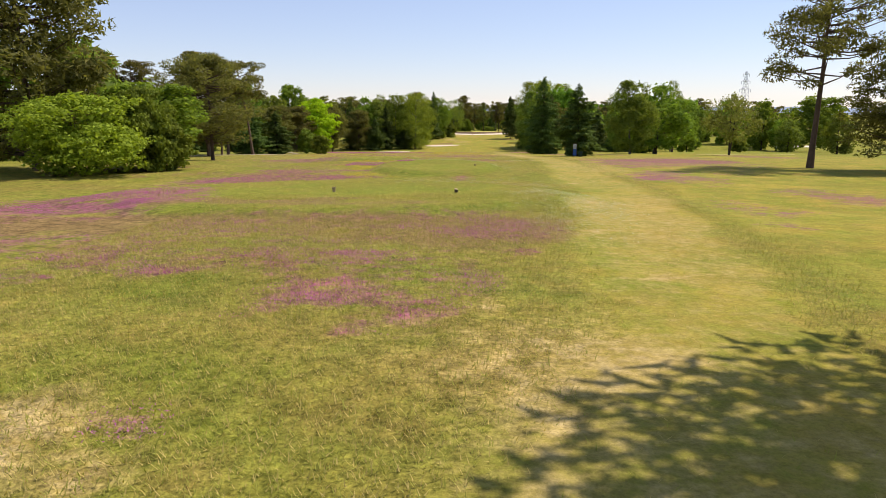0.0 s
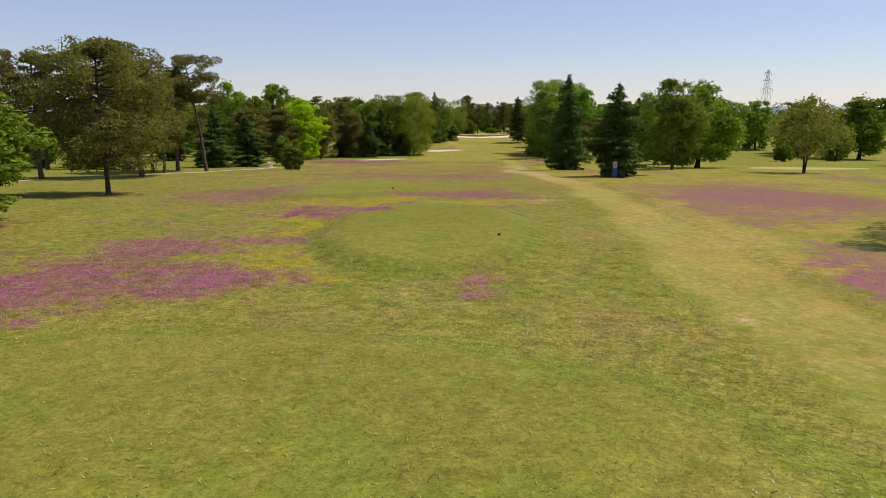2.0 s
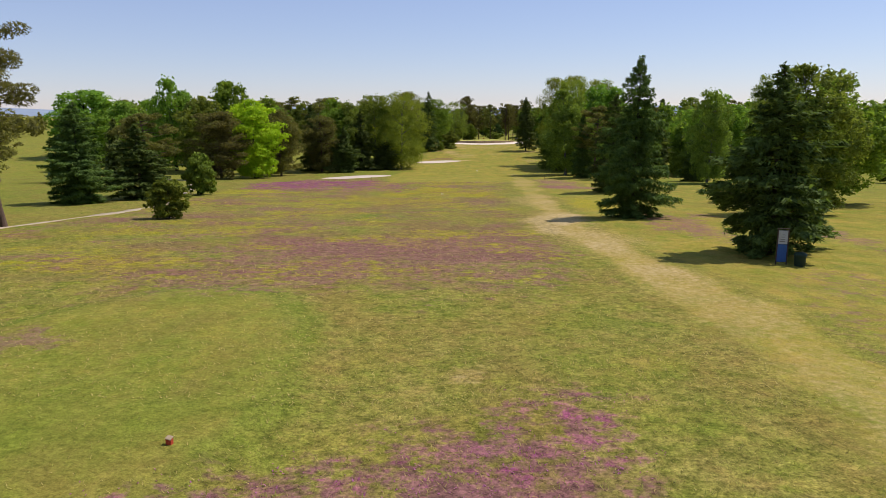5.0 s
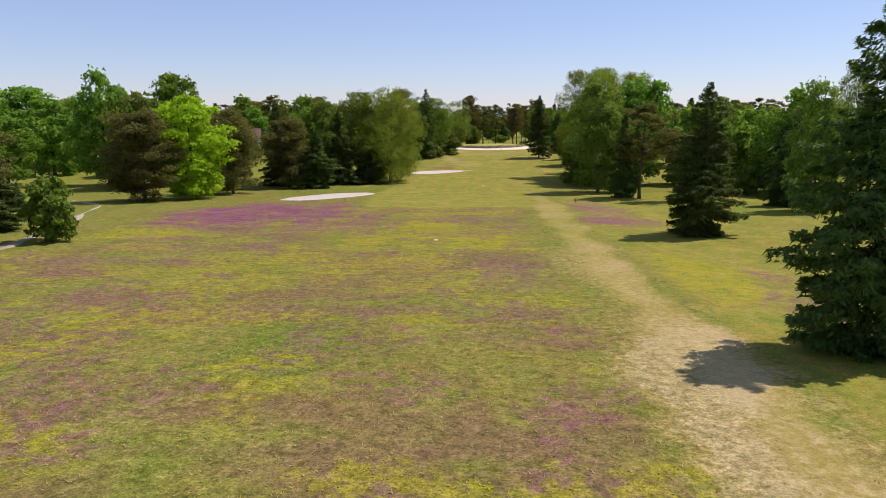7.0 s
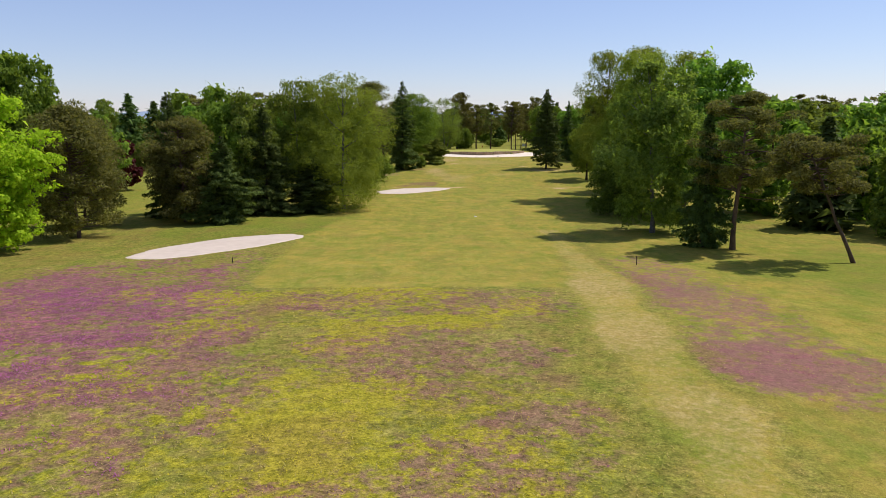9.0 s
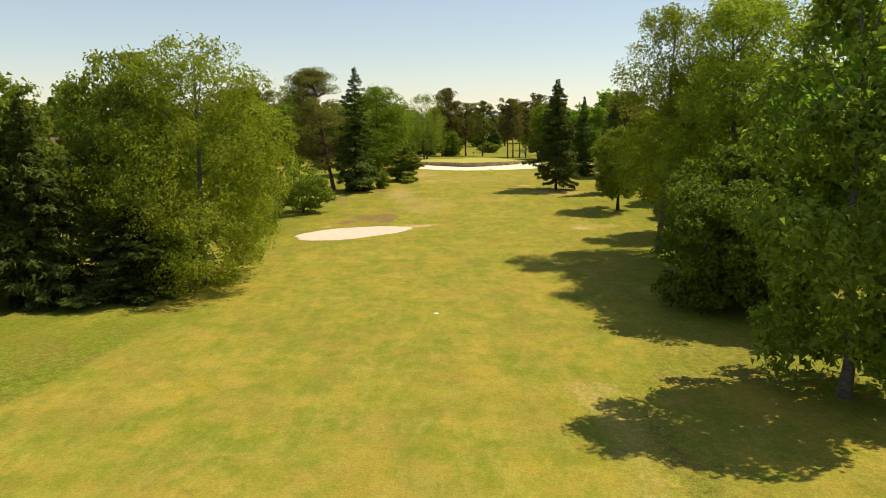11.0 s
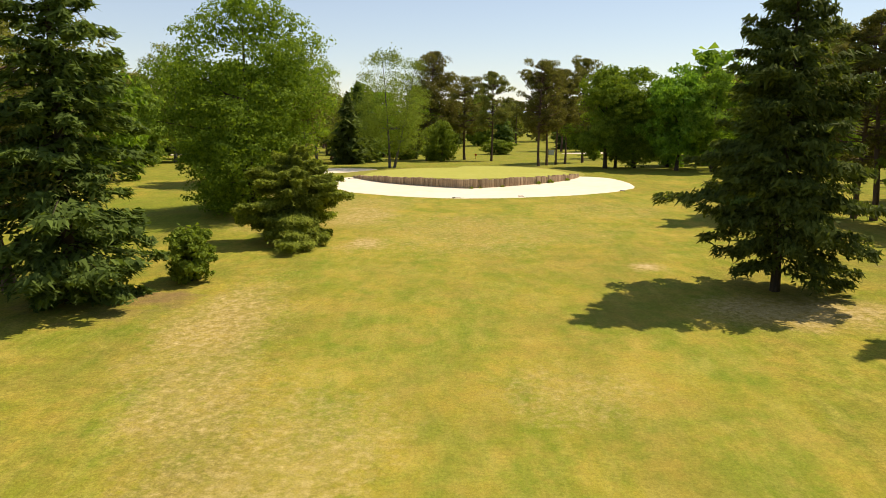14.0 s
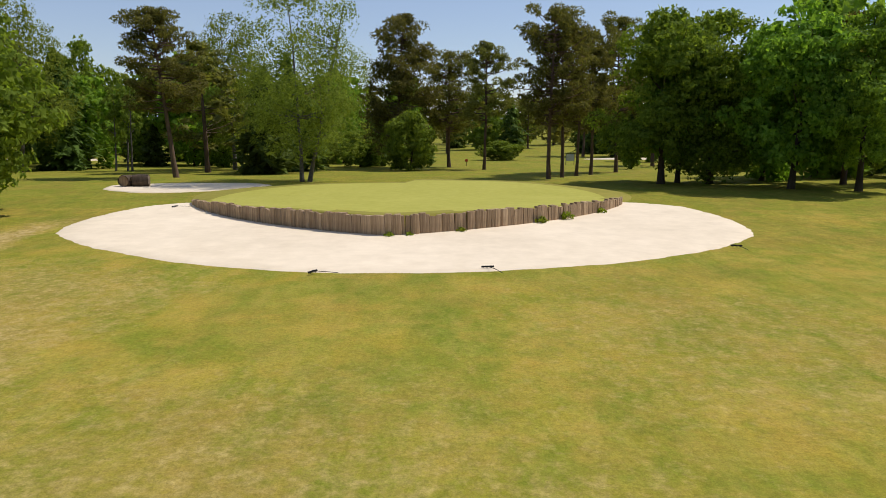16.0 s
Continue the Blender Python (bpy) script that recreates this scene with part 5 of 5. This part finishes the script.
def build_far_woods():
    """The belt of woodland on the skyline."""
    r = np.random.default_rng(77)
    at, out = [], []
    for k in range(430):
        a = math.radians(-80 + 160 * k / 429) + r.normal() * 0.004
        d = r.uniform(430, 640)
        cx, cy = 10 + d * math.sin(a), 140 + d * math.cos(a)
        if cy > 380 and abs(cx - (19 + 0.118 * (cy - 329))) < 4 and cy < 600:
            continue
        h, w = r.uniform(10, 16), r.uniform(6, 11)
        p = unit(r.normal(size=(70, 3)))
        at.append(np.array([cx, cy, float(height(cx, cy)) + 0.5 * h]) + p * np.array([w / 2, w / 2, h / 2]) * r.uniform(0.6, 1.05, (70, 1)))
        out.append(p)
    at, out = np.concatenate(at), np.concatenate(out)
    ob = mesh_part("far_woods", quads_mesh("far_woods", *cards(at, r.normal(size=at.shape), out, 2.6, 2.4, r, 0.5)), pine_mat)
    return tagged(ob, "dark belt of mixed woodland on the skyline", "woodland", kind="stuff")


build_far_woods()


def build_hills():
    """Low hills at the edge of sight, with the haze of distance in their colour."""
    mat, tree, bsdf = shader("haze_tinted_hills", 1.0)
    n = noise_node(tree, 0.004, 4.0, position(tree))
    # the blue of distant air is mixed straight into the base colour
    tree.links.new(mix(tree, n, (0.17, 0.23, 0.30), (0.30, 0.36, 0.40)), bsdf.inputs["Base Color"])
    bm = bmesh.new()
    last = None
    for k in range(161):
        a = math.radians(-80 + k)
        top = 26 + 9 * math.sin(k * 0.21) + 6 * math.sin(k * 0.53 + 1)
        row = []
        for d, z in ((3300, -14), (3600, 0.75 * top), (3900, top), (4300, -14)):
            row.append(bm.verts.new((d * math.sin(a), d * math.cos(a), z)))
        if last:
            for q in range(3):
                bm.faces.new((last[q], last[q + 1], row[q + 1], row[q]))
        last = row
    return tagged(part("hills_backdrop", bm, mat, None, "", True), "low hills on the horizon with blue haze painted into their colour", "hills", kind="structure")


build_hills()

# ---------------------------------------------------------------- small things on the course
wood_mat = rough_material("pale_wood", (0.34, 0.25, 0.14), (0.55, 0.43, 0.27), 30.0, 0.85, 0.4, 0.005)
dark_wood_mat = rough_material("dark_stained_wood", (0.05, 0.035, 0.025), (0.12, 0.085, 0.06), 20.0, 0.8, 0.5, 0.005)
white_mat = rough_material("white_paint", (0.70, 0.70, 0.68), (0.82, 0.82, 0.80), 8.0, 0.6, 0.1, 0.002)
blue_mat = rough_material("blue_panel", (0.03, 0.09, 0.28), (0.05, 0.13, 0.36), 6.0, 0.5, 0.1, 0.002)
grey_mat = rough_material("grey_panel", (0.42, 0.45, 0.46), (0.58, 0.60, 0.60), 6.0, 0.5, 0.1, 0.002)
bin_mat = rough_material("dark_green_plastic", (0.015, 0.035, 0.022), (0.03, 0.06, 0.04), 10.0, 0.5, 0.2, 0.003)
red_paint_mat = rough_material("red_paint", (0.45, 0.06, 0.03), (0.60, 0.10, 0.05), 12.0, 0.5, 0.1, 0.002)
# pylon steel, made paler and bluer to carry the haze of its distance
steel_mat = rough_material("hazed_galvanised_steel", (0.60, 0.63, 0.68), (0.74, 0.77, 0.82), 3.0, 0.5, 0.1, 0.002)
roof_mat = rough_material("brown_roof_tiles", (0.16, 0.085, 0.065), (0.28, 0.16, 0.12), 3.0, 0.85, 0.6, 0.03, (1, 1, 4))
black_mat = rough_material("black_rubber", (0.015, 0.015, 0.017), (0.04, 0.04, 0.042), 12.0, 0.7, 0.2, 0.002)


def box(bm, x, y, z, sx, sy, sz, bevel=0.0, turn=None):
    """A block with its centre at x, y, z."""
    got = bmesh.ops.create_cube(bm, size=1.0)
    m = Matrix.Translation((x, y, z)) @ (turn or Matrix.Identity(4)) @ Matrix.Diagonal((sx, sy, sz, 1))
    bmesh.ops.transform(bm, matrix=m, verts=got["verts"])
    if bevel:
        edges = list({e for v in got["verts"] for e in v.link_edges})
        bmesh.ops.bevel(bm, geom=edges, offset=bevel, segments=2, affect="EDGES")


def lathe(bm, profile, sides=20):
    """A turned body from (radius, height) pairs."""
    rings = []
    for rad, z in profile:
        rings.append([bm.verts.new((rad * math.cos(2 * math.pi * k / sides), rad * math.sin(2 * math.pi * k / sides), z)) for k in range(sides)])
    for a, b in zip(rings, rings[1:]):
        for k in range(sides):
            bm.faces.new((a[k], a[(k + 1) % sides], b[(k + 1) % sides], b[k]))
    bm.faces.new(rings[0][::-1])
    bm.faces.new(rings[-1])


def stand(ob, x, y, turn=0.0, dz=0.0):
    ob.matrix_basis = pose(x, y, float(height(x, y)) + dz, 0, 0, turn)
    return ob


def tee_marker_pot(x, y):
    ob = tagged(new("tee_marker"), "turned pale wooden tee marker shaped like a cup", "tee marker", "tee markers")
    bm = bmesh.new()
    lathe(bm, ((0.055, -0.02), (0.06, 0.03), (0.085, 0.16), (0.10, 0.19), (0.102, 0.205), (0.088, 0.21), (0.075, 0.17)))
    part("cup", bm, wood_mat, ob, "", False)
    return stand(ob, x, y)


def tee_marker_block(x, y, mat, label, turn=0.0, size=1.0):
    ob = tagged(new("tee_marker"), label, "tee marker", "tee markers")
    bm = bmesh.new()
    box(bm, 0, 0, 0.09, 0.17, 0.15, 0.20, 0.012)
    part("block", bm, mat, ob)
    bm = bmesh.new()
    box(bm, 0, 0.0, 0.20, 0.19, 0.18, 0.025, 0.006, Euler((radians(14), radians(8), 0)).to_matrix().to_4x4())
    part("cap", bm, wood_mat, ob, "pale slanting wooden cap")
    ob.matrix_basis = pose(x, y, float(height(x, y)), 0, 0, turn) @ Matrix.Scale(size, 4)
    return ob


tee_marker_pot(-5.15, 31.8)
tee_marker_block(0.18, 30.95, dark_wood_mat, "dark wooden tee marker with a pale slanting top", 10, 0.75)
tee_marker_block(1.95, 53.4, dark_wood_mat, "dark wooden tee marker with a pale slanting top", 30, 0.55)
tee_marker_block(-12.9, 83.4, dark_wood_mat, "dark wooden tee marker with a pale slanting top", 5, 0.6)
tee_marker_block(-4.5, 82.4, red_paint_mat, "red painted tee marker with a wooden cap", -12, 0.7)


def hole_sign(x, y, turn):
    ob = tagged(new("course_sign"), "upright hole sign with a white upper and blue lower panel", "sign")
    for k in (-1, 1):
        bm = bmesh.new()
        box(bm, 0.27 * k, 0, 0.95, 0.06, 0.06, 2.0, 0.008)
        part("post", bm, dark_wood_mat, ob)
    bm = bmesh.new()
    box(bm, 0, 0, 0.62, 0.47, 0.03, 0.95, 0.006)
    part("lower_panel", bm, blue_mat, ob, "blue lower panel")
    bm = bmesh.new()
    box(bm, 0, 0, 1.48, 0.47, 0.03, 0.72, 0.006)
    upper = part("upper_panel", bm, grey_mat, ob, "pale map panel")
    for k in range(4):
        bm = bmesh.new()
        box(bm, -0.04 + 0.02 * k, -0.019, 1.25 + 0.12 * k, 0.26 - 0.04 * k, 0.004, 0.025)
        part("bar", bm, dark_wood_mat, upper)
    bm = bmesh.new()
    box(bm, 0, 0, 1.93, 0.62, 0.08, 0.05, 0.01)
    part("cap", bm, dark_wood_mat, ob)
    return stand(ob, x, y, turn)


hole_sign(19.0, 105.6, -8)


def litter_bin(x, y):
    ob = tagged(new("litter_bin"), "squat dark green litter bin beside the hole sign", "litter bin")
    bm = bmesh.new()
    lathe(bm, ((0.24, -0.02), (0.26, 0.02), (0.30, 0.55), (0.31, 0.60), (0.27, 0.60), (0.26, 0.5)))
    part("body", bm, bin_mat, ob, "", True)
    bm = bmesh.new()
    lathe(bm, ((0.32, 0.60), (0.32, 0.64), (0.22, 0.72), (0.05, 0.75)))
    part("lid", bm, bin_mat, ob, "", True)
    return stand(ob, x, y)


litter_bin(19.75, 105.1)


def stake(x, y, mat, label, h=0.9):
    ob = tagged(new("marker_stake"), label, "marker stake", "marker stakes")
    bm = bmesh.new()
    lathe(bm, ((0.045, -0.1), (0.045, h - 0.08), (0.012, h)), 10)
    part("post", bm, mat, ob)
    return stand(ob, x, y)


stake(-14.0, 209.8, dark_wood_mat, "dark wooden marker stake at the meadow edge", 0.5)
stake(20.6, 208.0, dark_wood_mat, "dark wooden marker stake at the meadow edge", 0.8)


def distance_disc(x, y):
    ob = tagged(new("distance_plate"), "round white distance plate set in the turf", "distance plate", "distance plates")
    bm = bmesh.new()
    lathe(bm, ((0.19, -0.03), (0.19, 0.03), (0.165, 0.045)), 28)
    part("plate", bm, white_mat, ob)
    return stand(ob, x, y)


distance_disc(0.6, 164.2)
distance_disc(8.8, 246.2)


def bunker_rake(x, y, turn, shaft=1.5):
    ob = tagged(new("bunker_rake"), "bunker rake with a dark head and thin handle on the sand", "rake", "bunker rakes")
    bm = bmesh.new()
    box(bm, 0, 0, 0.10, 0.62, 0.07, 0.08, 0.012)
    head = part("head", bm, black_mat, ob)
    for k in range(9):
        bm = bmesh.new()
        box(bm, -0.28 + 0.07 * k, 0, 0.035, 0.016, 0.016, 0.08)
        part("tooth", bm, black_mat, head)
    v, f = tube([(0, 0, 0.12), (0.25, -0.6, 0.10), (0.45, -shaft, 0.08)], [0.017, 0.016, 0.014], 8)
    mesh_part("handle", quads_mesh("handle", v, f), black_mat, ob)
    ob.matrix_basis = pose(x, y, float(height(x, y)) + 0.06, 0, 0, turn) @ Matrix.Diagonal((0.8, 0.8, 0.8, 1))
    return ob


bunker_rake(20.5, 355.4, 8)
bunker_rake(32.0, 360.2, -14, 1.3)
bunker_rake(13.8, 354.7, 60, 1.2)
bunker_rake(1.2, 373.0, 70)


def log_pile(x, y):
    r = np.random.default_rng(8)
    for dx, dy, length, rad, turn in ((-0.55, -0.1, 0.9, 0.50, 75), (0.55, 0.1, 1.3, 0.52, 12)):
        ob = tagged(new("felled_log"), "thick felled log with rough bark lying on the sand", "log", "felled logs")
        ang = np.linspace(0, 2 * np.pi, 18, endpoint=False)
        v, f = tube([(-length / 2, 0, rad), (-length / 4, 0.03, rad), (length / 4, -0.02, rad), (length / 2, 0, rad)], [rad * 0.96, rad * 1.03, rad, rad * 0.93], 18)
        v = v * (1 + 0.03 * r.normal(size=(len(v), 1)))
        mesh_part("bark", quads_mesh("bark", v, f), bark_mat, ob)
        for k in (-1, 1):
            bm = bmesh.new()
            ring = [bm.verts.new((k * length / 2 * 1.01, rad * 0.93 * math.cos(a), rad + rad * 0.93 * math.sin(a))) for a in ang]
            inner = [bm.verts.new((k * length / 2 * 1.03, rad * 0.5 * math.cos(a), rad + rad * 0.5 * math.sin(a))) for a in ang]
            for q in range(18):
                bm.faces.new((ring[q], ring[(q + 1) % 18], inner[(q + 1) % 18], inner[q]))
            bm.faces.new(inner)
            part("sawn_end", bm, log_mat, ob, "brown sawn end")
        stand(ob, x + dx, y + dy, turn, 0.03)


log_pile(-8.0, 387.4)


def panel_sign(x, y):
    ob = tagged(new("notice_board"), "pale grey notice board on two posts under the pines", "notice board")
    for k in (-1, 1):
        bm = bmesh.new()
        box(bm, 0.7 * k, 0, 0.95, 0.09, 0.09, 2.1, 0.01)
        part("post", bm, dark_wood_mat, ob)
    bm = bmesh.new()
    box(bm, 0, 0, 1.25, 1.31, 0.05, 1.15, 0.01)
    part("panel", bm, grey_mat, ob, "pale grey panel")
    bm = bmesh.new()
    box(bm, 0, 0, 2.02, 1.6, 0.16, 0.07, 0.01)
    part("cap", bm, dark_wood_mat, ob)
    return stand(ob, x, y)


panel_sign(38.9, 450)


def house(x, y, turn):
    """A small house with a tiled gable roof."""
    ob = tagged(new("house"), "white rendered house with a brown tiled roof behind the trees", "house")
    bm = bmesh.new()
    box(bm, 0, 0, 2.6, 8.4, 7.0, 5.2)
    for k in (-1, 1):
        low = [bm.verts.new((k * 4.2, v, 5.2)) for v in (-3.5, 3.5)]
        far = [bm.verts.new((k * 4.0, v, 5.2)) for v in (-3.5, 3.5)]
        tip, tip2 = bm.verts.new((k * 4.2, 0, 8.0)), bm.verts.new((k * 4.0, 0, 8.0))
        bm.faces.new((low[0], low[1], tip))
        bm.faces.new((far[1], far[0], tip2))
        bm.faces.new((low[0], tip, tip2, far[0]))
        bm.faces.new((low[1], far[1], tip2, tip))
    part("wall", bm, white_mat, ob, "white rendered walls")
    roof = bmesh.new()
    for k in (-1, 1):
        slope = Matrix.Rotation(-k * math.atan2(2.8, 3.5), 4, "X")
        box(roof, 0, k * 1.93, 6.62, 9.2, 4.95, 0.2, 0.0, slope)
    roof_ob = part("roof", roof, roof_mat, ob, "brown tiled gable roof")
    bm = bmesh.new()
    box(bm, 2.0, 0.9, 8.1, 0.6, 0.6, 1.5, 0.02)
    part("chimney", bm, bark_mat, roof_ob)
    for wx, wz in ((-2.6, 1.5), (2.6, 1.5), (-2.6, 4.0), (0, 4.0), (2.6, 4.0)):
        bm = bmesh.new()
        box(bm, wx, -3.52, wz, 1.1, 0.12, 1.2, 0.02)
        frame_ob = part("window", bm, dark_wood_mat, ob)
        bm = bmesh.new()
        box(bm, wx, -3.60, wz, 0.9, 0.03, 1.0)
        part("pane", bm, black_mat, frame_ob)
    bm = bmesh.new()
    box(bm, 0, -3.54, 1.05, 1.0, 0.12, 2.1, 0.02)
    part("door", bm, dark_wood_mat, ob)
    return stand(ob, x, y, turn)


house(-64, 334, 14)


def ball_washer(x, y):
    ob = tagged(new("ball_washer"), "small red post-mounted box on the grass under the trees", "ball washer")
    bm = bmesh.new()
    lathe(bm, ((0.05, -0.1), (0.05, 0.7)), 10)
    part("post", bm, dark_wood_mat, ob)
    bm = bmesh.new()
    box(bm, 0, 0, 0.9, 0.45, 0.4, 0.45, 0.04)
    part("box", bm, red_paint_mat, ob, "red painted box")
    return stand(ob, x, y)


ball_washer(21, 446)


def picnic_bench(x, y, turn):
    ob = tagged(new("bench"), "dark wooden bench on the grass beneath the trees", "bench")
    for k in range(3):
        bm = bmesh.new()
        box(bm, 0, -0.15 + 0.15 * k, 0.45, 1.7, 0.13, 0.045, 0.008)
        part("seat_slat", bm, dark_wood_mat, ob)
    for k in range(2):
        bm = bmesh.new()
        box(bm, 0, 0.27, 0.64 + 0.17 * k, 1.7, 0.04, 0.13, 0.008)
        part("back_slat", bm, dark_wood_mat, ob)
    for k in (-1, 1):
        bm = bmesh.new()
        box(bm, 0.65 * k, 0.0, 0.2, 0.08, 0.42, 0.47, 0.01)
        part("leg", bm, dark_wood_mat, ob)
        bm = bmesh.new()
        box(bm, 0.65 * k, 0.23, 0.63, 0.08, 0.05, 0.45, 0.008)
        part("back_post", bm, dark_wood_mat, ob)
    return stand(ob, x, y, turn)


picnic_bench(62.5, 364, 160)


def pylon(x, y, h=34.0):
    ob = tagged(new("power_pylon"), "grey lattice power pylon standing far beyond the trees", "pylon")
    pieces = []
    levels = [0, 6, 11, 15.5, 19.5, 23, 26, 29, 31.5, 34]
    half = lambda z: 3.2 * (1 - z / h) ** 1.1 + 0.35  # noqa: E731
    corners = ((-1, -1), (1, -1), (1, 1), (-1, 1))
    for a, b in zip(levels, levels[1:]):
        for k in range(4):
            p, q = corners[k], corners[(k + 1) % 4]
            pa, pb = (p[0] * half(a), p[1] * half(a), a), (p[0] * half(b), p[1] * half(b), b)
            qa, qb = (q[0] * half(a), q[1] * half(a), a), (q[0] * half(b), q[1] * half(b), b)
            pieces += [tube([pa, pb], [0.09, 0.09], 4), tube([pa, qb], [0.045, 0.045], 4), tube([qa, pb], [0.045, 0.045], 4)]
    mesh_part("tower", quads_mesh("tower", *joined(pieces)), steel_mat, ob)
    for z, reach in ((24, 5.5), (28.5, 4.2), (32.5, 3.0)):
        arm = []
        for k in (-1, 1):
            for d in (-0.4, 0.4):
                arm += [tube([(0, d, z + 1.0), (k * reach, 0, z)], [0.08, 0.06], 4), tube([(0, d, z - 0.3), (k * reach, 0, z)], [0.08, 0.06], 4)]
            arm.append(tube([(k * reach, 0, z), (k * reach, 0, z - 1.6)], [0.12, 0.12], 5))
        mesh_part("cross_arm", quads_mesh("cross_arm", *joined(arm)), steel_mat, ob)
    return stand(ob, x, y, 35)


pylon(172, 411)

# ---------------------------------------------------------------- grass blades and wild flowers
grass_mat = leaf_material("grass_blades", (0.26, 0.22, 0.055), (0.62, 0.49, 0.17), 0.3, 0.05)
green_grass_mat = leaf_material("green_grass_blades", (0.19, 0.21, 0.035), (0.38, 0.38, 0.075), 0.3, 0.05)
magenta_mat = leaf_material("thyme_flowers", (0.24, 0.065, 0.15), (0.54, 0.18, 0.40), 0.3, 0.05)
mauve_mat = leaf_material("faded_thyme_flowers", (0.20, 0.075, 0.10), (0.50, 0.20, 0.32), 0.3, 0.05)
yellow_mat = leaf_material("yellow_flowers", (0.36, 0.29, 0.015), (0.66, 0.56, 0.035), 0.3, 0.05)
clover_mat = leaf_material("white_clover_heads", (0.40, 0.40, 0.26), (0.72, 0.70, 0.55), 0.3, 0.05)


def sow(name, label, category, material, count, x0, x1, y0, y1, length, wide, chance, seed, rise=0.6, lift=0.012):
    """Scatter leaning blades or flower heads where chance(x, y) lets them grow."""
    r = np.random.default_rng(seed)
    x = r.uniform(x0, x1, count)
    y = y0 + (y1 - y0) * r.random(count) ** 1.25
    keep = r.random(count) < chance(x, y)
    x, y = x[keep], y[keep]
    n = len(x)
    a = r.uniform(0, 2 * np.pi, n)
    ll, ww = length * r.uniform(0.5, 1.4, n), wide * r.uniform(0.6, 1.3, n)
    up = rise * r.uniform(0.3, 1.2, n)
    root = np.stack([x, y, height(x, y) + lift], 1)
    d = np.stack([np.cos(a), np.sin(a), up], 1) * ll[:, None]
    side = np.stack([-np.sin(a), np.cos(a), r.normal(size=n) * 0.25], 1) * ww[:, None]
    verts = np.stack([root - 0.5 * side, root + 0.5 * side, root + d], 1).reshape(-1, 3)
    ob = mesh_part(name, quads_mesh(name, verts, np.arange(3 * n).reshape(-1, 3)), material)
    return tagged(ob, label, category, kind="stuff")


def cover(index, power=1.0, base=0.0):
    return lambda x, y: base + (1 - base) * np.clip(covers(x, y)[index], 0, 1) ** power


def thyme_drifts(x, y):
    return vivid(x, y) * np.clip(covers(x, y)[1], 0, 1) ** 1.2 * np.clip((fbm(x, y, 1.3, 77) - 0.44) * 5, 0, 1)


def rough_grass(x, y):
    mown, magenta, yellow, dry, lush, brown = covers(x, y)
    return np.clip(1.0 - 0.72 * mown, 0, 1)


def unmown_grass(x, y):
    return np.clip(1.0 - 1.1 * covers(x, y)[0], 0.02, 1)


def clover_spots(x, y):
    return np.clip(blob(x, y, ((-1, 67.5, 5, 2.6, .8), (4.4, 28, 1.8, 5, 1), (3.5, 62, 1.5, 6, .5), (3.2, 22, 1.4, 3, .5), (2, 43, 5, 4, .35), (8.5, 77, 3, 1.0, .5))) * fbm(x, y, 1.5, 41) * 1.5, 0, 1)


sow("meadow_grass", "dry straw and olive meadow grass blades", "grass", grass_mat, 120000, -9, 9, 3.5, 30, 0.052, 0.010, unmown_grass, 201, 1.2)
sow("green_grass", "short green grass blades in the turf", "grass", green_grass_mat, 130000, -9, 9, 3.5, 30, 0.048, 0.011, unmown_grass, 202, 1.2)
sow("meadow_tufts", "dry straw meadow grass tufts round the tees", "grass", grass_mat, 50000, -14, 15, 27, 92, 0.07, 0.017, unmown_grass, 213, 1.0)
sow("green_tufts", "green grass tufts round the tees", "grass", green_grass_mat, 60000, -14, 15, 27, 92, 0.07, 0.018, unmown_grass, 214, 1.0)
sow("far_meadow_grass", "dry straw and olive meadow grass tufts", "grass", grass_mat, 80000, -26, 26, 85, 205, 0.10, 0.028, rough_grass, 203)
sow("thyme_flowers", "magenta thyme flowers in low drifts", "wild flowers", magenta_mat, 420000, -26, 28, 25, 130, 0.045, 0.03, thyme_drifts, 205)
sow("far_thyme_flowers", "magenta thyme flowers in low drifts", "wild flowers", mauve_mat, 200000, -32, 28, 110, 205, 0.08, 0.05, thyme_drifts, 206)
sow("thyme_flowers", "bright magenta thyme flowers in low drifts", "wild flowers", magenta_mat, 160000, -32, -3, 164, 198, 0.08, 0.05, thyme_drifts, 209)
sow("thyme_flowers", "bright magenta thyme flowers in low drifts", "wild flowers", magenta_mat, 420000, -12, 6, 7, 27, 0.026, 0.015, thyme_drifts, 210, 0.6, 0.035)
sow("thyme_flowers", "bright magenta thyme flowers in low drifts", "wild flowers", magenta_mat, 110000, -9, 0, 62, 70, 0.04, 0.026, thyme_drifts, 211)
sow("yellow_flowers", "small yellow meadow flowers in drifts", "wild flowers", yellow_mat, 240000, -26, 24, 40, 200, 0.06, 0.05, cover(2, 1.3), 207)
sow("white_clover", "white clover heads on the tee edges", "wild flowers", clover_mat, 260000, -8, 14, 12, 82, 0.03, 0.028, clover_spots, 208)
